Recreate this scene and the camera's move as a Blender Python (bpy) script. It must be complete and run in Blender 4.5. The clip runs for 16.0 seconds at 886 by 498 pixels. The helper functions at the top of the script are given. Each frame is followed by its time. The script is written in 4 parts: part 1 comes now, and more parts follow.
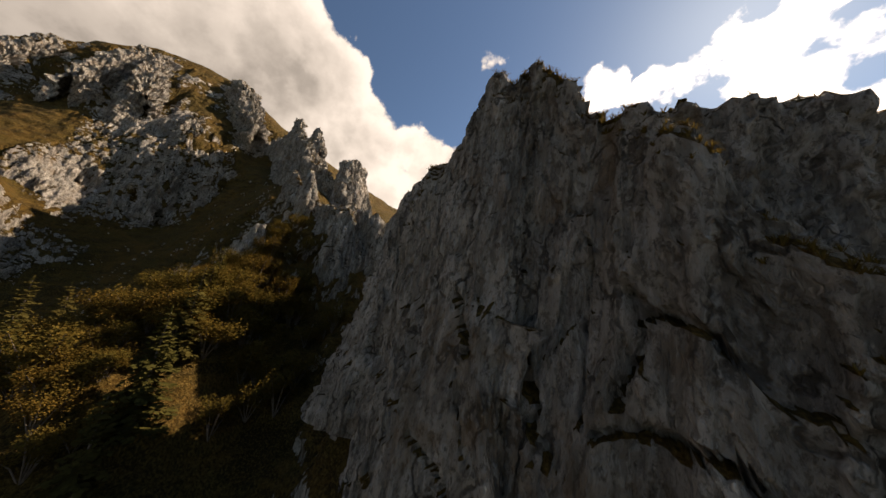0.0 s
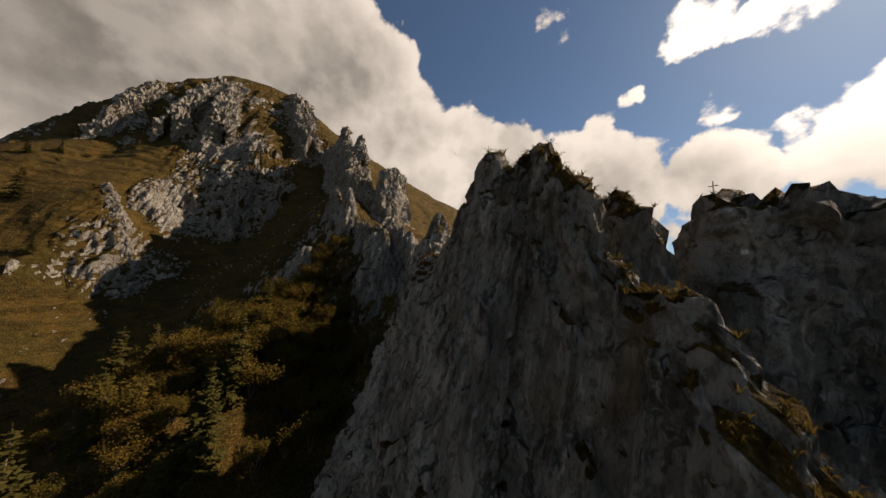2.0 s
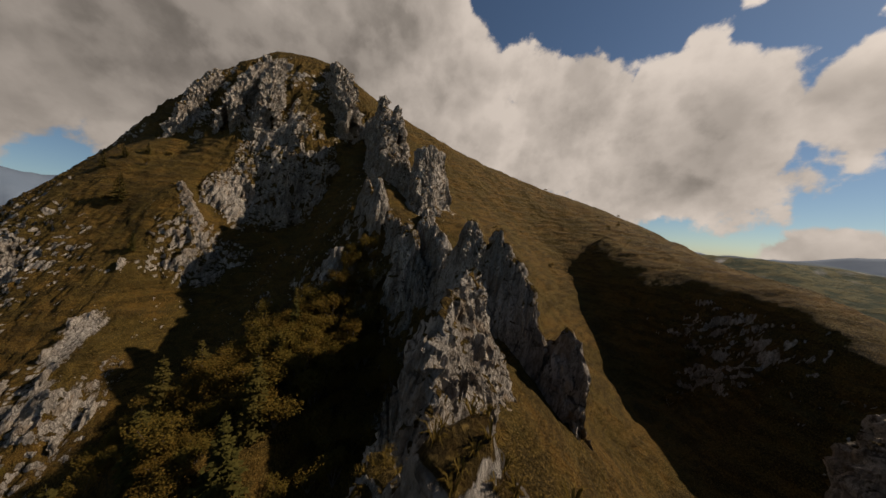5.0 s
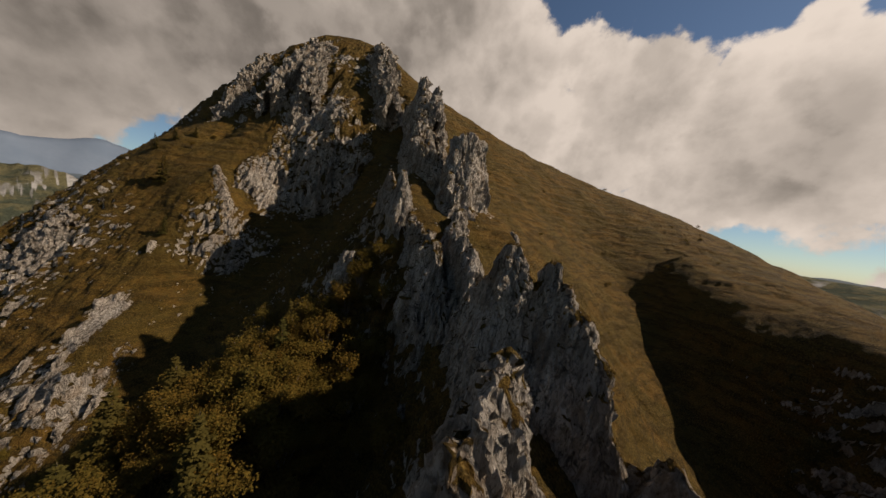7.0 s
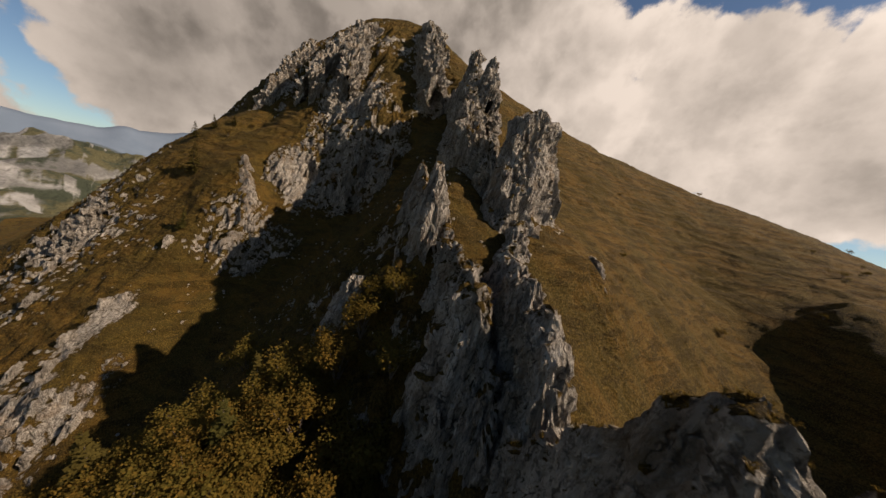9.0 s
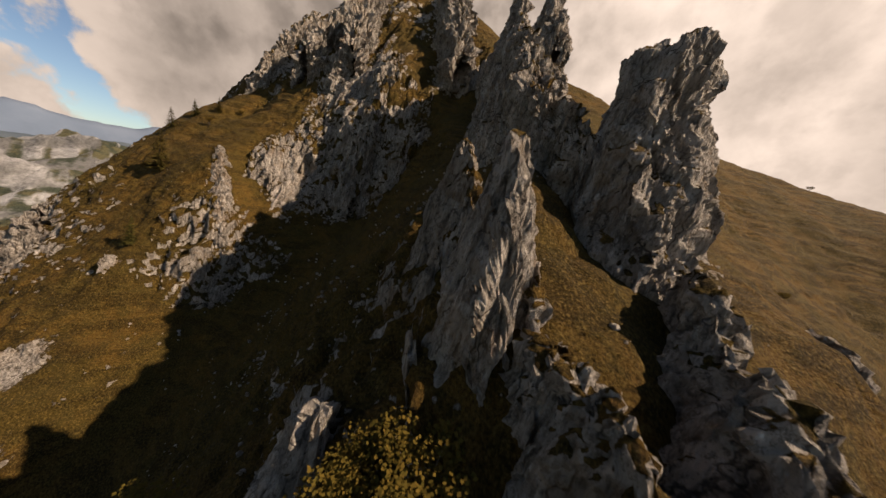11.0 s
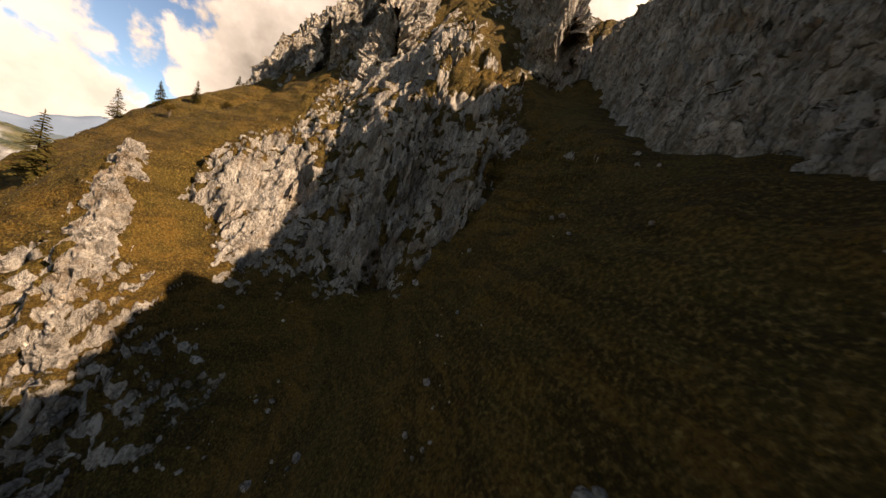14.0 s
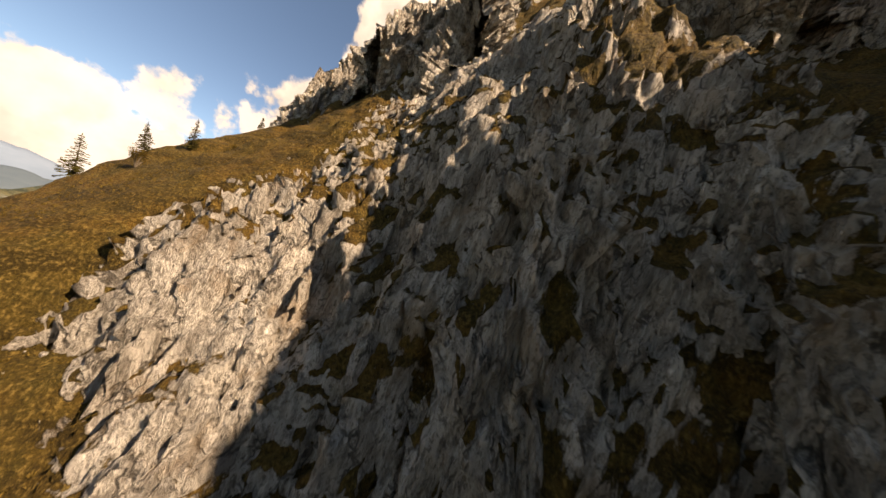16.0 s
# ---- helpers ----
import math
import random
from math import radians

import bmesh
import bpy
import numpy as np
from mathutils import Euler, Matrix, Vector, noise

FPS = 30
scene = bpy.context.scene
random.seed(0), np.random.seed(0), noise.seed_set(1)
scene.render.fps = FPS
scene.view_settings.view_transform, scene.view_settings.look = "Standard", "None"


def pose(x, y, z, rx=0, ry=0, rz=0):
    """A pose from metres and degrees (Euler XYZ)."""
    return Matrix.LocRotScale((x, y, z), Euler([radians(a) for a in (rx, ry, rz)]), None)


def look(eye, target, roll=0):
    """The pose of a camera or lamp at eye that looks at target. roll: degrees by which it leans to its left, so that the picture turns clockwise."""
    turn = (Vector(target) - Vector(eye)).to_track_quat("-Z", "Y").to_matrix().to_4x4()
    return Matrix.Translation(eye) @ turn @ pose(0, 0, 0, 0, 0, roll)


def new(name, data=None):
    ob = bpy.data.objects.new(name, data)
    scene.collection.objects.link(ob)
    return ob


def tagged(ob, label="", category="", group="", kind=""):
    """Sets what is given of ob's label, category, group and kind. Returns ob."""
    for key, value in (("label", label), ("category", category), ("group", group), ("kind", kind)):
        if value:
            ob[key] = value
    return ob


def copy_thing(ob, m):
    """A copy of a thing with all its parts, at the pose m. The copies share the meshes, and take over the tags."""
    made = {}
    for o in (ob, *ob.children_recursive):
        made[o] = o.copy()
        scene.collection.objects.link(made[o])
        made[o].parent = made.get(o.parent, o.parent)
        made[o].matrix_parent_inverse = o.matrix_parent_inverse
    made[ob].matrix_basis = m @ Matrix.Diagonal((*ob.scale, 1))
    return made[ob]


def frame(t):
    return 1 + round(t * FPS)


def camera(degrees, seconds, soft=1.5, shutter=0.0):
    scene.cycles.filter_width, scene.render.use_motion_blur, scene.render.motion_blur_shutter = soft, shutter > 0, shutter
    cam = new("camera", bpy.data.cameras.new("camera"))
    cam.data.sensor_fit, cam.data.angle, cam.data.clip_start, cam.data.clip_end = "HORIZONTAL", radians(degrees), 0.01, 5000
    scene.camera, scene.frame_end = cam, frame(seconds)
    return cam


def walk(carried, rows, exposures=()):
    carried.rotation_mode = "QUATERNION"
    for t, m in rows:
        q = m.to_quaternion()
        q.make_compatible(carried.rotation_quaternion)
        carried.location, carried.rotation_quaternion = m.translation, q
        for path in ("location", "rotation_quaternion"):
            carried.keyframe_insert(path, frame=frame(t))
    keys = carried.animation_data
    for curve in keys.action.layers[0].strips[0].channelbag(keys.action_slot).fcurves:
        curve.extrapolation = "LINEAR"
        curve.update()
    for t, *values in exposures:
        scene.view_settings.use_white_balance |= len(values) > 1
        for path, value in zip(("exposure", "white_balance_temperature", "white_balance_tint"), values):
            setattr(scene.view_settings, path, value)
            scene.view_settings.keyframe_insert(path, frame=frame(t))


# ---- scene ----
cam = camera(120.4, 16.0, shutter=0.12)
METRES, EYE, TILT, LEAN, TURN = 160.0, 120.0, 11.0, -4.0, 0.0
ROWS = [
    (0.0, 0.0, 0.0, 0.0, 0.0, 0.0, 0.0),
    (0.5, 0.0075, 0.0063, 0.0137, 2.95, -0.68, 0.29),
    (1.0, 0.0147, 0.0125, 0.027, 6.01, -1.46, 0.75),
    (1.5, 0.0208, 0.0189, 0.0405, 9.0, -2.39, 1.22),
    (2.0, 0.0264, 0.026, 0.0535, 11.74, -3.53, 1.81),
    (2.5, 0.0308, 0.0337, 0.0659, 14.12, -5.0, 2.47),
    (3.0, 0.0341, 0.0425, 0.0771, 16.14, -6.76, 3.14),
    (3.5, 0.0363, 0.053, 0.0865, 17.89, -8.58, 3.74),
    (4.0, 0.0376, 0.0654, 0.0946, 19.64, -10.17, 4.14),
    (6.5, 0.0183, 0.158, 0.1155, 30.35, -13.07, 2.0),
    (7.0, 0.0075, 0.1811, 0.1176, 32.79, -13.14, 1.1),
    (7.5, -0.0061, 0.2052, 0.1197, 35.31, -13.25, 0.19),
    (8.0, -0.0227, 0.2294, 0.1213, 37.84, -13.42, -0.54),
    (8.5, -0.0429, 0.254, 0.123, 40.24, -13.69, -0.81),
    (9.0, -0.0664, 0.278, 0.1239, 42.17, -14.07, -0.58),
    (11.5, -0.2207, 0.3962, 0.1297, 46.49, -15.53, -0.23),
    (12.0, -0.2572, 0.4194, 0.1312, 47.51, -14.81, -1.43),
    (12.5, -0.298, 0.4402, 0.1321, 48.33, -13.78, -2.42),
    (13.0, -0.34, 0.4607, 0.1346, 49.2, -12.71, -2.96),
    (13.5, -0.3841, 0.4786, 0.1384, 50.14, -11.49, -3.18),
    (14.0, -0.4302, 0.494, 0.1434, 51.37, -10.05, -2.97),
    (14.5, -0.4786, 0.507, 0.1503, 52.77, -8.49, -2.44),
    (15.0, -0.5277, 0.5187, 0.1583, 54.24, -6.56, -1.87),
    (15.5, -0.5767, 0.5298, 0.168, 55.84, -4.09, -1.41),
    (16.0, -0.6249, 0.5388, 0.1791, 57.55, -1.02, -1.09),
]
EXPOSURES = [(0.0, 0.65, 7600.0, 17.0), (2.0, 0.15, 7400.0, 16.0), (4.0, -0.36, 7200.0, 16.0), (7.0, -0.15, 7400.0, 17.0), (9.0, 0.1, 7500.0, 18.0),
             (11.5, 0.5, 8000.0, 22.0), (13.0, 0.95, 8400.0, 22.0), (14.5, 1.3, 8700.0, 21.0), (16.0, 1.36, 8800.0, 20.0)]
walk(cam, [(t, pose(0, 0, EYE, TILT, LEAN, TURN) @ pose(METRES * x, METRES * y, METRES * z, 90 + pitch, roll, yaw)) for t, x, y, z, yaw, pitch, roll in ROWS],
     EXPOSURES)

# ---- sky and sun ----
SUN_AZ, SUN_EL = 55.0, 41.0          # degrees: azimuth from +y towards +x, elevation
to_sun = Vector((math.sin(radians(SUN_AZ)) * math.cos(radians(SUN_EL)),
                 math.cos(radians(SUN_AZ)) * math.cos(radians(SUN_EL)), math.sin(radians(SUN_EL))))


class Nodes:
    """Short hand for building a node tree."""

    def __init__(self, tree):
        self.t = tree
        tree.nodes.clear()

    def add(self, kind, inputs=None, **attrs):
        n = self.t.nodes.new(kind)
        for k, v in attrs.items():
            setattr(n, k, v)
        for k, v in (inputs or {}).items():
            if isinstance(v, bpy.types.NodeSocket):
                self.t.links.new(v, n.inputs[k])
            else:
                n.inputs[k].default_value = v
        return n

    def math(self, op, a, b=0.0, clamp=False):
        return self.add("ShaderNodeMath", {0: a, 1: b}, operation=op, use_clamp=clamp).outputs[0]

    def mix(self, f, a, b, blend="MIX"):
        n = self.add("ShaderNodeMix", {0: f, 6: a, 7: b}, data_type="RGBA", blend_type=blend)
        return n.outputs[2]

    def ramp(self, f, lo, hi, smooth=True):
        n = self.add("ShaderNodeMapRange", {0: f, 1: lo, 2: hi}, interpolation_type="SMOOTHSTEP" if smooth else "LINEAR")
        return n.outputs[0]

    def noise(self, vec, scale, detail=4.0, rough=0.55, **extra):
        n = self.add("ShaderNodeTexNoise", {"Vector": vec, "Scale": scale, "Detail": detail, "Roughness": rough, **extra})
        return n.outputs[0]

    def scaled(self, vec, s, rot=(0, 0, 0)):
        return self.add("ShaderNodeMapping", {"Vector": vec, "Scale": s, "Rotation": rot}).outputs[0]

    def bump(self, height, strength, dist, normal=None):
        n = self.add("ShaderNodeBump", {"Height": height, "Strength": strength, "Distance": dist})
        if normal is not None:
            self.t.links.new(normal, n.inputs["Normal"])
        return n.outputs[0]


def build_world():
    w = bpy.data.worlds.new("sky")
    scene.world = w
    w.use_nodes = True
    n = Nodes(w.node_tree)
    sky = n.add("ShaderNodeTexSky", sky_type="NISHITA", sun_disc=False, sun_elevation=radians(SUN_EL),
                sun_rotation=radians(SUN_AZ), altitude=1800.0, air_density=1.0, dust_density=1.2, ozone_density=1.5)
    co = n.add("ShaderNodeTexCoord").outputs["Generated"]
    sep = n.add("ShaderNodeSeparateXYZ", {0: co})
    # cumulus banks: each is a soft lobe round a heading, ragged by billows of three sizes
    p = n.add("ShaderNodeVectorMath", {0: co, 1: CLOUD_SHIFT}, operation="ADD").outputs[0]
    sun = n.add("ShaderNodeVectorMath", {0: co, 1: tuple(to_sun)}, operation="DOT_PRODUCT").outputs["Value"]

    def lobe(az, el, width, weight):
        d = n.add("ShaderNodeVectorMath", {0: co, 1: tuple(direction(az, el))}, operation="DISTANCE").outputs["Value"]
        r = 2 * math.sin(radians(width) / 2)
        return n.math("MULTIPLY", n.ramp(d, r * 1.25, r * 0.25), weight)

    bank = lobe(*CLOUDS[0])
    for c in CLOUDS[1:]:
        bank = n.math("MAXIMUM", bank, lobe(*c))

    def billow(vec):
        drift = n.add("ShaderNodeTexNoise", {"Vector": vec, "Scale": 9.0, "Detail": 4.0, "Roughness": 0.6}).outputs["Color"]
        warped = n.add("ShaderNodeVectorMath", {0: drift, 1: (0.10, 0.10, 0.10), 2: vec}, operation="MULTIPLY_ADD").outputs[0]
        f = n.math("MULTIPLY", n.math("SUBTRACT", n.noise(vec, 2.6, 3.0, 0.5), 0.5), 1.0)
        for scale, amount in ((5.0, 0.42), (11.0, 0.22), (25.0, 0.10)):
            puff = n.add("ShaderNodeTexVoronoi", {"Vector": warped, "Scale": scale, "Smoothness": 0.25}, feature="SMOOTH_F1").outputs["Distance"]
            f = n.math("ADD", f, n.math("MULTIPLY", n.math("SUBTRACT", 0.45, puff), amount))
        return n.math("ADD", f, n.math("MULTIPLY", n.math("SUBTRACT", n.noise(vec, 13.0, 9.0, 0.62), 0.5), 0.42))

    puffs = billow(p)
    form = n.math("ADD", puffs, bank)
    toward = n.add("ShaderNodeVectorMath", {0: p, 1: tuple(to_sun * 0.05)}, operation="ADD").outputs[0]
    lit = n.math("SUBTRACT", puffs, billow(toward))
    cover = n.ramp(form, 0.46, 0.56)
    rim = n.ramp(form, 1.05, 0.55)
    tone = n.math("ADD", n.math("MULTIPLY", n.ramp(lit, -0.20, 0.18), 0.42), n.math("MULTIPLY", rim, 0.50))
    tone = n.math("ADD", tone, n.math("MULTIPLY", n.math("SUBTRACT", n.noise(p, 1.9, 2.0, 0.5), 0.45), 0.9), clamp=True)
    cloud = n.mix(tone, (0.30, 0.285, 0.263, 1), (0.95, 0.905, 0.845, 1))
    side = n.add("ShaderNodeMapRange", {0: sun, 1: -0.15, 2: 0.85, 3: 0.72, 4: 1.06}).outputs[0]
    cloud = n.mix(1.0, cloud, n.add("ShaderNodeCombineXYZ", {0: side, 1: side, 2: side}).outputs[0], "MULTIPLY")
    cloud = n.mix(n.ramp(sun, 0.86, 1.0), cloud, (1.9, 1.8, 1.65, 1))
    blue = n.mix(1.0, sky.outputs[0], (SKY_GAIN * 0.84, SKY_GAIN * 1.02, SKY_GAIN * 1.08, 1), "MULTIPLY")
    out = n.mix(cover, blue, cloud)
    bg = n.add("ShaderNodeBackground", {"Color": out, "Strength": SKY_STRENGTH})
    n.add("ShaderNodeOutputWorld", {0: bg.outputs[0]})


def direction(az, el):
    az, el = radians(az), radians(el)
    return Vector((math.sin(az) * math.cos(el), math.cos(az) * math.cos(el), math.sin(el)))


SKY_STRENGTH, SKY_GAIN, CLOUD_SHIFT = 0.8, 0.090, (5.4, 2.2, 0.9)
# heading, height and width in degrees, thickness
CLOUDS = [
    (-62, 24, 34, 1.00), (-42, 33, 24, 0.95), (-22, 25, 24, 0.95), (-4, 22, 20, 0.95), (18, 17, 19, 0.90), (34, 18, 10, 0.80),
    (34, -3, 10, 0.75), (8, 10, 16, 0.80), (-88, 15, 19, 0.85), (-108, 3, 13, 0.85), (-106, 13, 11, 0.75), (9, 45, 8, 0.68),
    (33, 40, 8, 0.60), (44, 36, 9, 0.62), (25, 33, 4, 0.5), (50, 27, 5, 0.55), (20, 26, 5, 0.6), (54, 20, 15, 0.75), (58, 36, 16, 0.60), (36, 29, 6, 0.45), (-165, 14, 14, 0.60), (120, 16, 14, 0.60), (-118, 6, 14, 0.85), (-29, 38, 12, 0.80),
]
build_world()
sun_data = bpy.data.lights.new("sun", "SUN")
sun_data.energy, sun_data.angle, sun_data.color = 5.0, radians(0.55), (1.0, 0.93, 0.82)
sun_lamp = new("sun", sun_data)
sun_lamp.matrix_world = look(tuple(to_sun * 900), (0, 0, 0))


# ---- noise on arrays ----
def lattice(ix, iy, iz, seed):
    h = (ix * 374761393 + iy * 668265263 + iz * 2147483647 + seed * 974634777) & 0xFFFFFFFF
    h = ((h ^ (h >> 13)) * 1274126177) & 0xFFFFFFFF
    h = ((h ^ (h >> 16)) * 2246822519) & 0xFFFFFFFF
    return ((h ^ (h >> 15)) & 0xFFFFFF) / float(0xFFFFFF) * 2.0 - 1.0


def vnoise(x, y, z, seed=0):
    """Smooth value noise in -1..1 on arrays."""
    x, y, z = np.broadcast_arrays(np.asarray(x, float), np.asarray(y, float), np.asarray(z, float))
    fx, fy, fz = np.floor(x), np.floor(y), np.floor(z)
    ix, iy, iz = fx.astype(np.int64), fy.astype(np.int64), fz.astype(np.int64)
    u, v, w = x - fx, y - fy, z - fz
    u, v, w = (q * q * q * (q * (q * 6 - 15) + 10) for q in (u, v, w))
    r = 0.0
    for a in (0, 1):
        for b in (0, 1):
            for c in (0, 1):
                r = r + (u if a else 1 - u) * (v if b else 1 - v) * (w if c else 1 - w) * lattice(ix + a, iy + b, iz + c, seed)
    return r


def fbm(x, y, z, octaves=4, seed=0, gain=0.5):
    s, a = 0.0, 1.0
    for k in range(octaves):
        s = s + a * vnoise(x, y, z, seed + k * 17)
        x, y, z, a = x * 2.03 + 5.1, y * 2.03 - 3.7, z * 2.03 + 1.3, a * gain
    return s


def ridged(x, y, z, octaves=4, seed=0, gain=0.5):
    """0..about 2, with sharp crests."""
    s, a = 0.0, 1.0
    for k in range(octaves):
        s = s + a * (1.0 - np.abs(vnoise(x, y, z, seed + k * 13)) * 1.6)
        x, y, z, a = x * 2.1 + 2.7, y * 2.1 + 9.1, z * 2.1 - 4.3, a * gain
    return s


# ---- materials ----
def material(name):
    m = bpy.data.materials.new(name)
    m.use_nodes = True
    return m, Nodes(m.node_tree)


def finish(n, color, rough, normal, spec=0.25):
    b = n.add("ShaderNodeBsdfPrincipled", {"Base Color": color, "Roughness": rough, "Specular IOR Level": spec})
    if normal is not None:
        n.t.links.new(normal, b.inputs["Normal"])
    n.add("ShaderNodeOutputMaterial", {0: b.outputs[0]})


def bedded(n, pos):
    """Across the beds, along them, and up: the beds stand nearly upright and run north-west."""
    rows = ((0.70, 0.70, -0.15), (-0.70, 0.70, 0.05), (0.05, 0.0, 1.0))
    c = [n.add("ShaderNodeVectorMath", {0: pos, 1: r}, operation="DOT_PRODUCT").outputs["Value"] for r in rows]
    return n.add("ShaderNodeCombineXYZ", {0: c[0], 1: c[1], 2: c[2]}).outputs[0]


def rock_layer(n, pos):
    """Grey limestone: upright beds, streaks, pits, cracks and lichen, with recess shade put into the colour."""
    q = bedded(n, pos)
    big = n.noise(pos, 0.11, 4.0, 0.6)
    beds = n.noise(n.scaled(q, (1.0, 0.7, 0.16)), 0.9, 9.0, 0.66, **{"Distortion": 0.25})
    plates = n.add("ShaderNodeTexNoise", {"Vector": n.scaled(q, (1.0, 0.7, 0.28)), "Scale": 0.55, "Detail": 9.0, "Roughness": 0.62, "Lacunarity": 2.1},
                   noise_type="RIDGED_MULTIFRACTAL").outputs[0]
    pits = n.noise(n.scaled(q, (1.0, 1.0, 0.6)), 3.0, 9.0, 0.74)
    cell = n.add("ShaderNodeTexVoronoi", {"Vector": n.scaled(q, (1.0, 0.6, 0.3)), "Scale": 0.9, "Detail": 2.0, "Roughness": 0.6}, feature="F1", distance="MANHATTAN")
    tone = n.add("ShaderNodeSeparateColor", {0: cell.outputs["Color"]}).outputs[0]
    lamina = n.noise(n.scaled(q, (1.0, 0.62, 0.13)), 2.3, 7.0, 0.62)
    base = n.mix(n.ramp(big, 0.40, 0.60), (0.5502, 0.4798, 0.3946, 1), (0.4020, 0.3471, 0.2826, 1))
    base = n.mix(n.math("MULTIPLY", n.ramp(tone, 0.2, 0.9), 0.35), base, (0.6348, 0.5564, 0.4628, 1))
    # recess shade painted in: beds, laminae and pits darken in the bump's hollows
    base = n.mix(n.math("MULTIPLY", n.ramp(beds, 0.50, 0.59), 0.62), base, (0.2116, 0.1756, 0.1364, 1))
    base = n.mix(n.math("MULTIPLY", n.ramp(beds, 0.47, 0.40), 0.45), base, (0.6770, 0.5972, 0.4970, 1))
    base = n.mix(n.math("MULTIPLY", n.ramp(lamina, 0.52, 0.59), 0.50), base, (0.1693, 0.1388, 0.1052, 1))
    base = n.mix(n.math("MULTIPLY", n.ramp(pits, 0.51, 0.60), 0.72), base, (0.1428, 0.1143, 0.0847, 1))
    bent = n.add("ShaderNodeVectorMath", {0: n.add("ShaderNodeTexNoise", {"Vector": pos, "Scale": 0.7, "Detail": 4.0}).outputs["Color"], 1: (1.6, 1.6, 1.6), 2: n.scaled(q, (1.0, 0.8, 0.22))}, operation="MULTIPLY_ADD").outputs[0]
    joint = n.add("ShaderNodeTexVoronoi", {"Vector": bent, "Scale": 0.55}, feature="DISTANCE_TO_EDGE").outputs["Distance"]
    crack = n.math("MULTIPLY", n.ramp(joint, 0.055, 0.012), n.ramp(n.noise(pos, 0.5, 3.0, 0.6), 0.42, 0.58))
    base = n.mix(n.math("MULTIPLY", crack, 0.8), base, (0.075, 0.060, 0.045, 1))
    stain = n.noise(pos, 0.19, 6.0, 0.62, **{"Distortion": 0.6})
    base = n.mix(n.math("MULTIPLY", n.ramp(stain, 0.54, 0.64), 0.42), base, (0.2857, 0.1786, 0.0877, 1))
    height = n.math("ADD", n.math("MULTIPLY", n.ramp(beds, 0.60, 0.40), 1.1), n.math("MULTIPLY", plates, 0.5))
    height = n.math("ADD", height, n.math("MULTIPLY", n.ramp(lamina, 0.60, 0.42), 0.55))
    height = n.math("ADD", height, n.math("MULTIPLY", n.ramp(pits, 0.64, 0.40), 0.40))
    height = n.math("ADD", height, n.math("MULTIPLY", tone, 0.45))
    height = n.math("SUBTRACT", height, n.math("MULTIPLY", crack, 0.9))
    return base, height


def grass_layer(n, pos):
    """Autumn alpine turf: tussocks in low terraces, olive, ochre and rust."""
    big = n.noise(pos, 0.07, 5.0, 0.62)
    mid = n.noise(pos, 0.55, 6.0, 0.66)
    fine = n.noise(n.scaled(pos, (1, 1, 0.6)), 4.5, 7.0, 0.72)
    step = n.noise(n.scaled(pos, (0.16, 0.16, 1.0)), 0.75, 4.0, 0.6, **{"Distortion": 0.3})
    base = n.mix(n.ramp(big, 0.42, 0.58), (0.0760, 0.0483, 0.0092, 1), (0.1156, 0.0617, 0.0115, 1))
    base = n.mix(n.math("MULTIPLY", n.ramp(mid, 0.48, 0.60), 0.6), base, (0.0529, 0.0390, 0.0084, 1))
    base = n.mix(n.math("MULTIPLY", n.ramp(step, 0.49, 0.57), 0.62), base, (0.0281, 0.0172, 0.0038, 1))
    # tips paler and hollows darker in the colour, following the fine bump
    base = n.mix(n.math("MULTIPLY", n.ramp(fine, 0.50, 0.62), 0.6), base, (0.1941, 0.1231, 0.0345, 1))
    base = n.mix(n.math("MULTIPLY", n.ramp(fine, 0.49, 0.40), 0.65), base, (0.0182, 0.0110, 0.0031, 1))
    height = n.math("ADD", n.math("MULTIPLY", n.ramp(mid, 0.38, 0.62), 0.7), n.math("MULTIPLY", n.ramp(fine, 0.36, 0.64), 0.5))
    height = n.math("ADD", height, n.math("MULTIPLY", n.ramp(step, 0.38, 0.62), 0.8))
    return base, height


def terrain_material():
    m, n = material("rock and turf")
    pos = n.add("ShaderNodeNewGeometry").outputs["Position"]
    rb, rh = rock_layer(n, pos)
    gb, gh = grass_layer(n, pos)
    mask = n.add("ShaderNodeAttribute", attribute_name="rock").outputs["Fac"]
    edge = n.noise(n.scaled(bedded(n, pos), (1.0, 0.6, 0.30)), 1.9, 8.0, 0.74)
    spot = n.noise(pos, 0.35, 5.0, 0.65)
    e = n.math("ADD", n.math("MULTIPLY", n.math("SUBTRACT", edge, 0.5), 0.85), n.math("MULTIPLY", n.math("SUBTRACT", spot, 0.5), 0.8))
    mask = n.ramp(n.math("ADD", mask, e), 0.46, 0.56)
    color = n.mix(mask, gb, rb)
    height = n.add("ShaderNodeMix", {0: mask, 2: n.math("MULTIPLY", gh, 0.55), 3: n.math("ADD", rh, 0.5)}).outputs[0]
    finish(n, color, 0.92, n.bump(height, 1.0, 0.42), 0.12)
    return m


def plain_material(name, a, b, scale, rough=0.8, bump=0.3, dist=0.02):
    m, n = material(name)
    pos = n.add("ShaderNodeNewGeometry").outputs["Position"]
    v = n.noise(pos, scale, 5.0, 0.6)
    r = n.add("ShaderNodeObjectInfo").outputs["Random"]
    f = n.math("ADD", n.ramp(v, 0.3, 0.7), n.math("MULTIPLY", n.math("SUBTRACT", r, 0.5), 0.4), clamp=True)
    finish(n, n.mix(f, (*a, 1), (*b, 1)), rough, n.bump(v, bump, dist), 0.2)
    return m


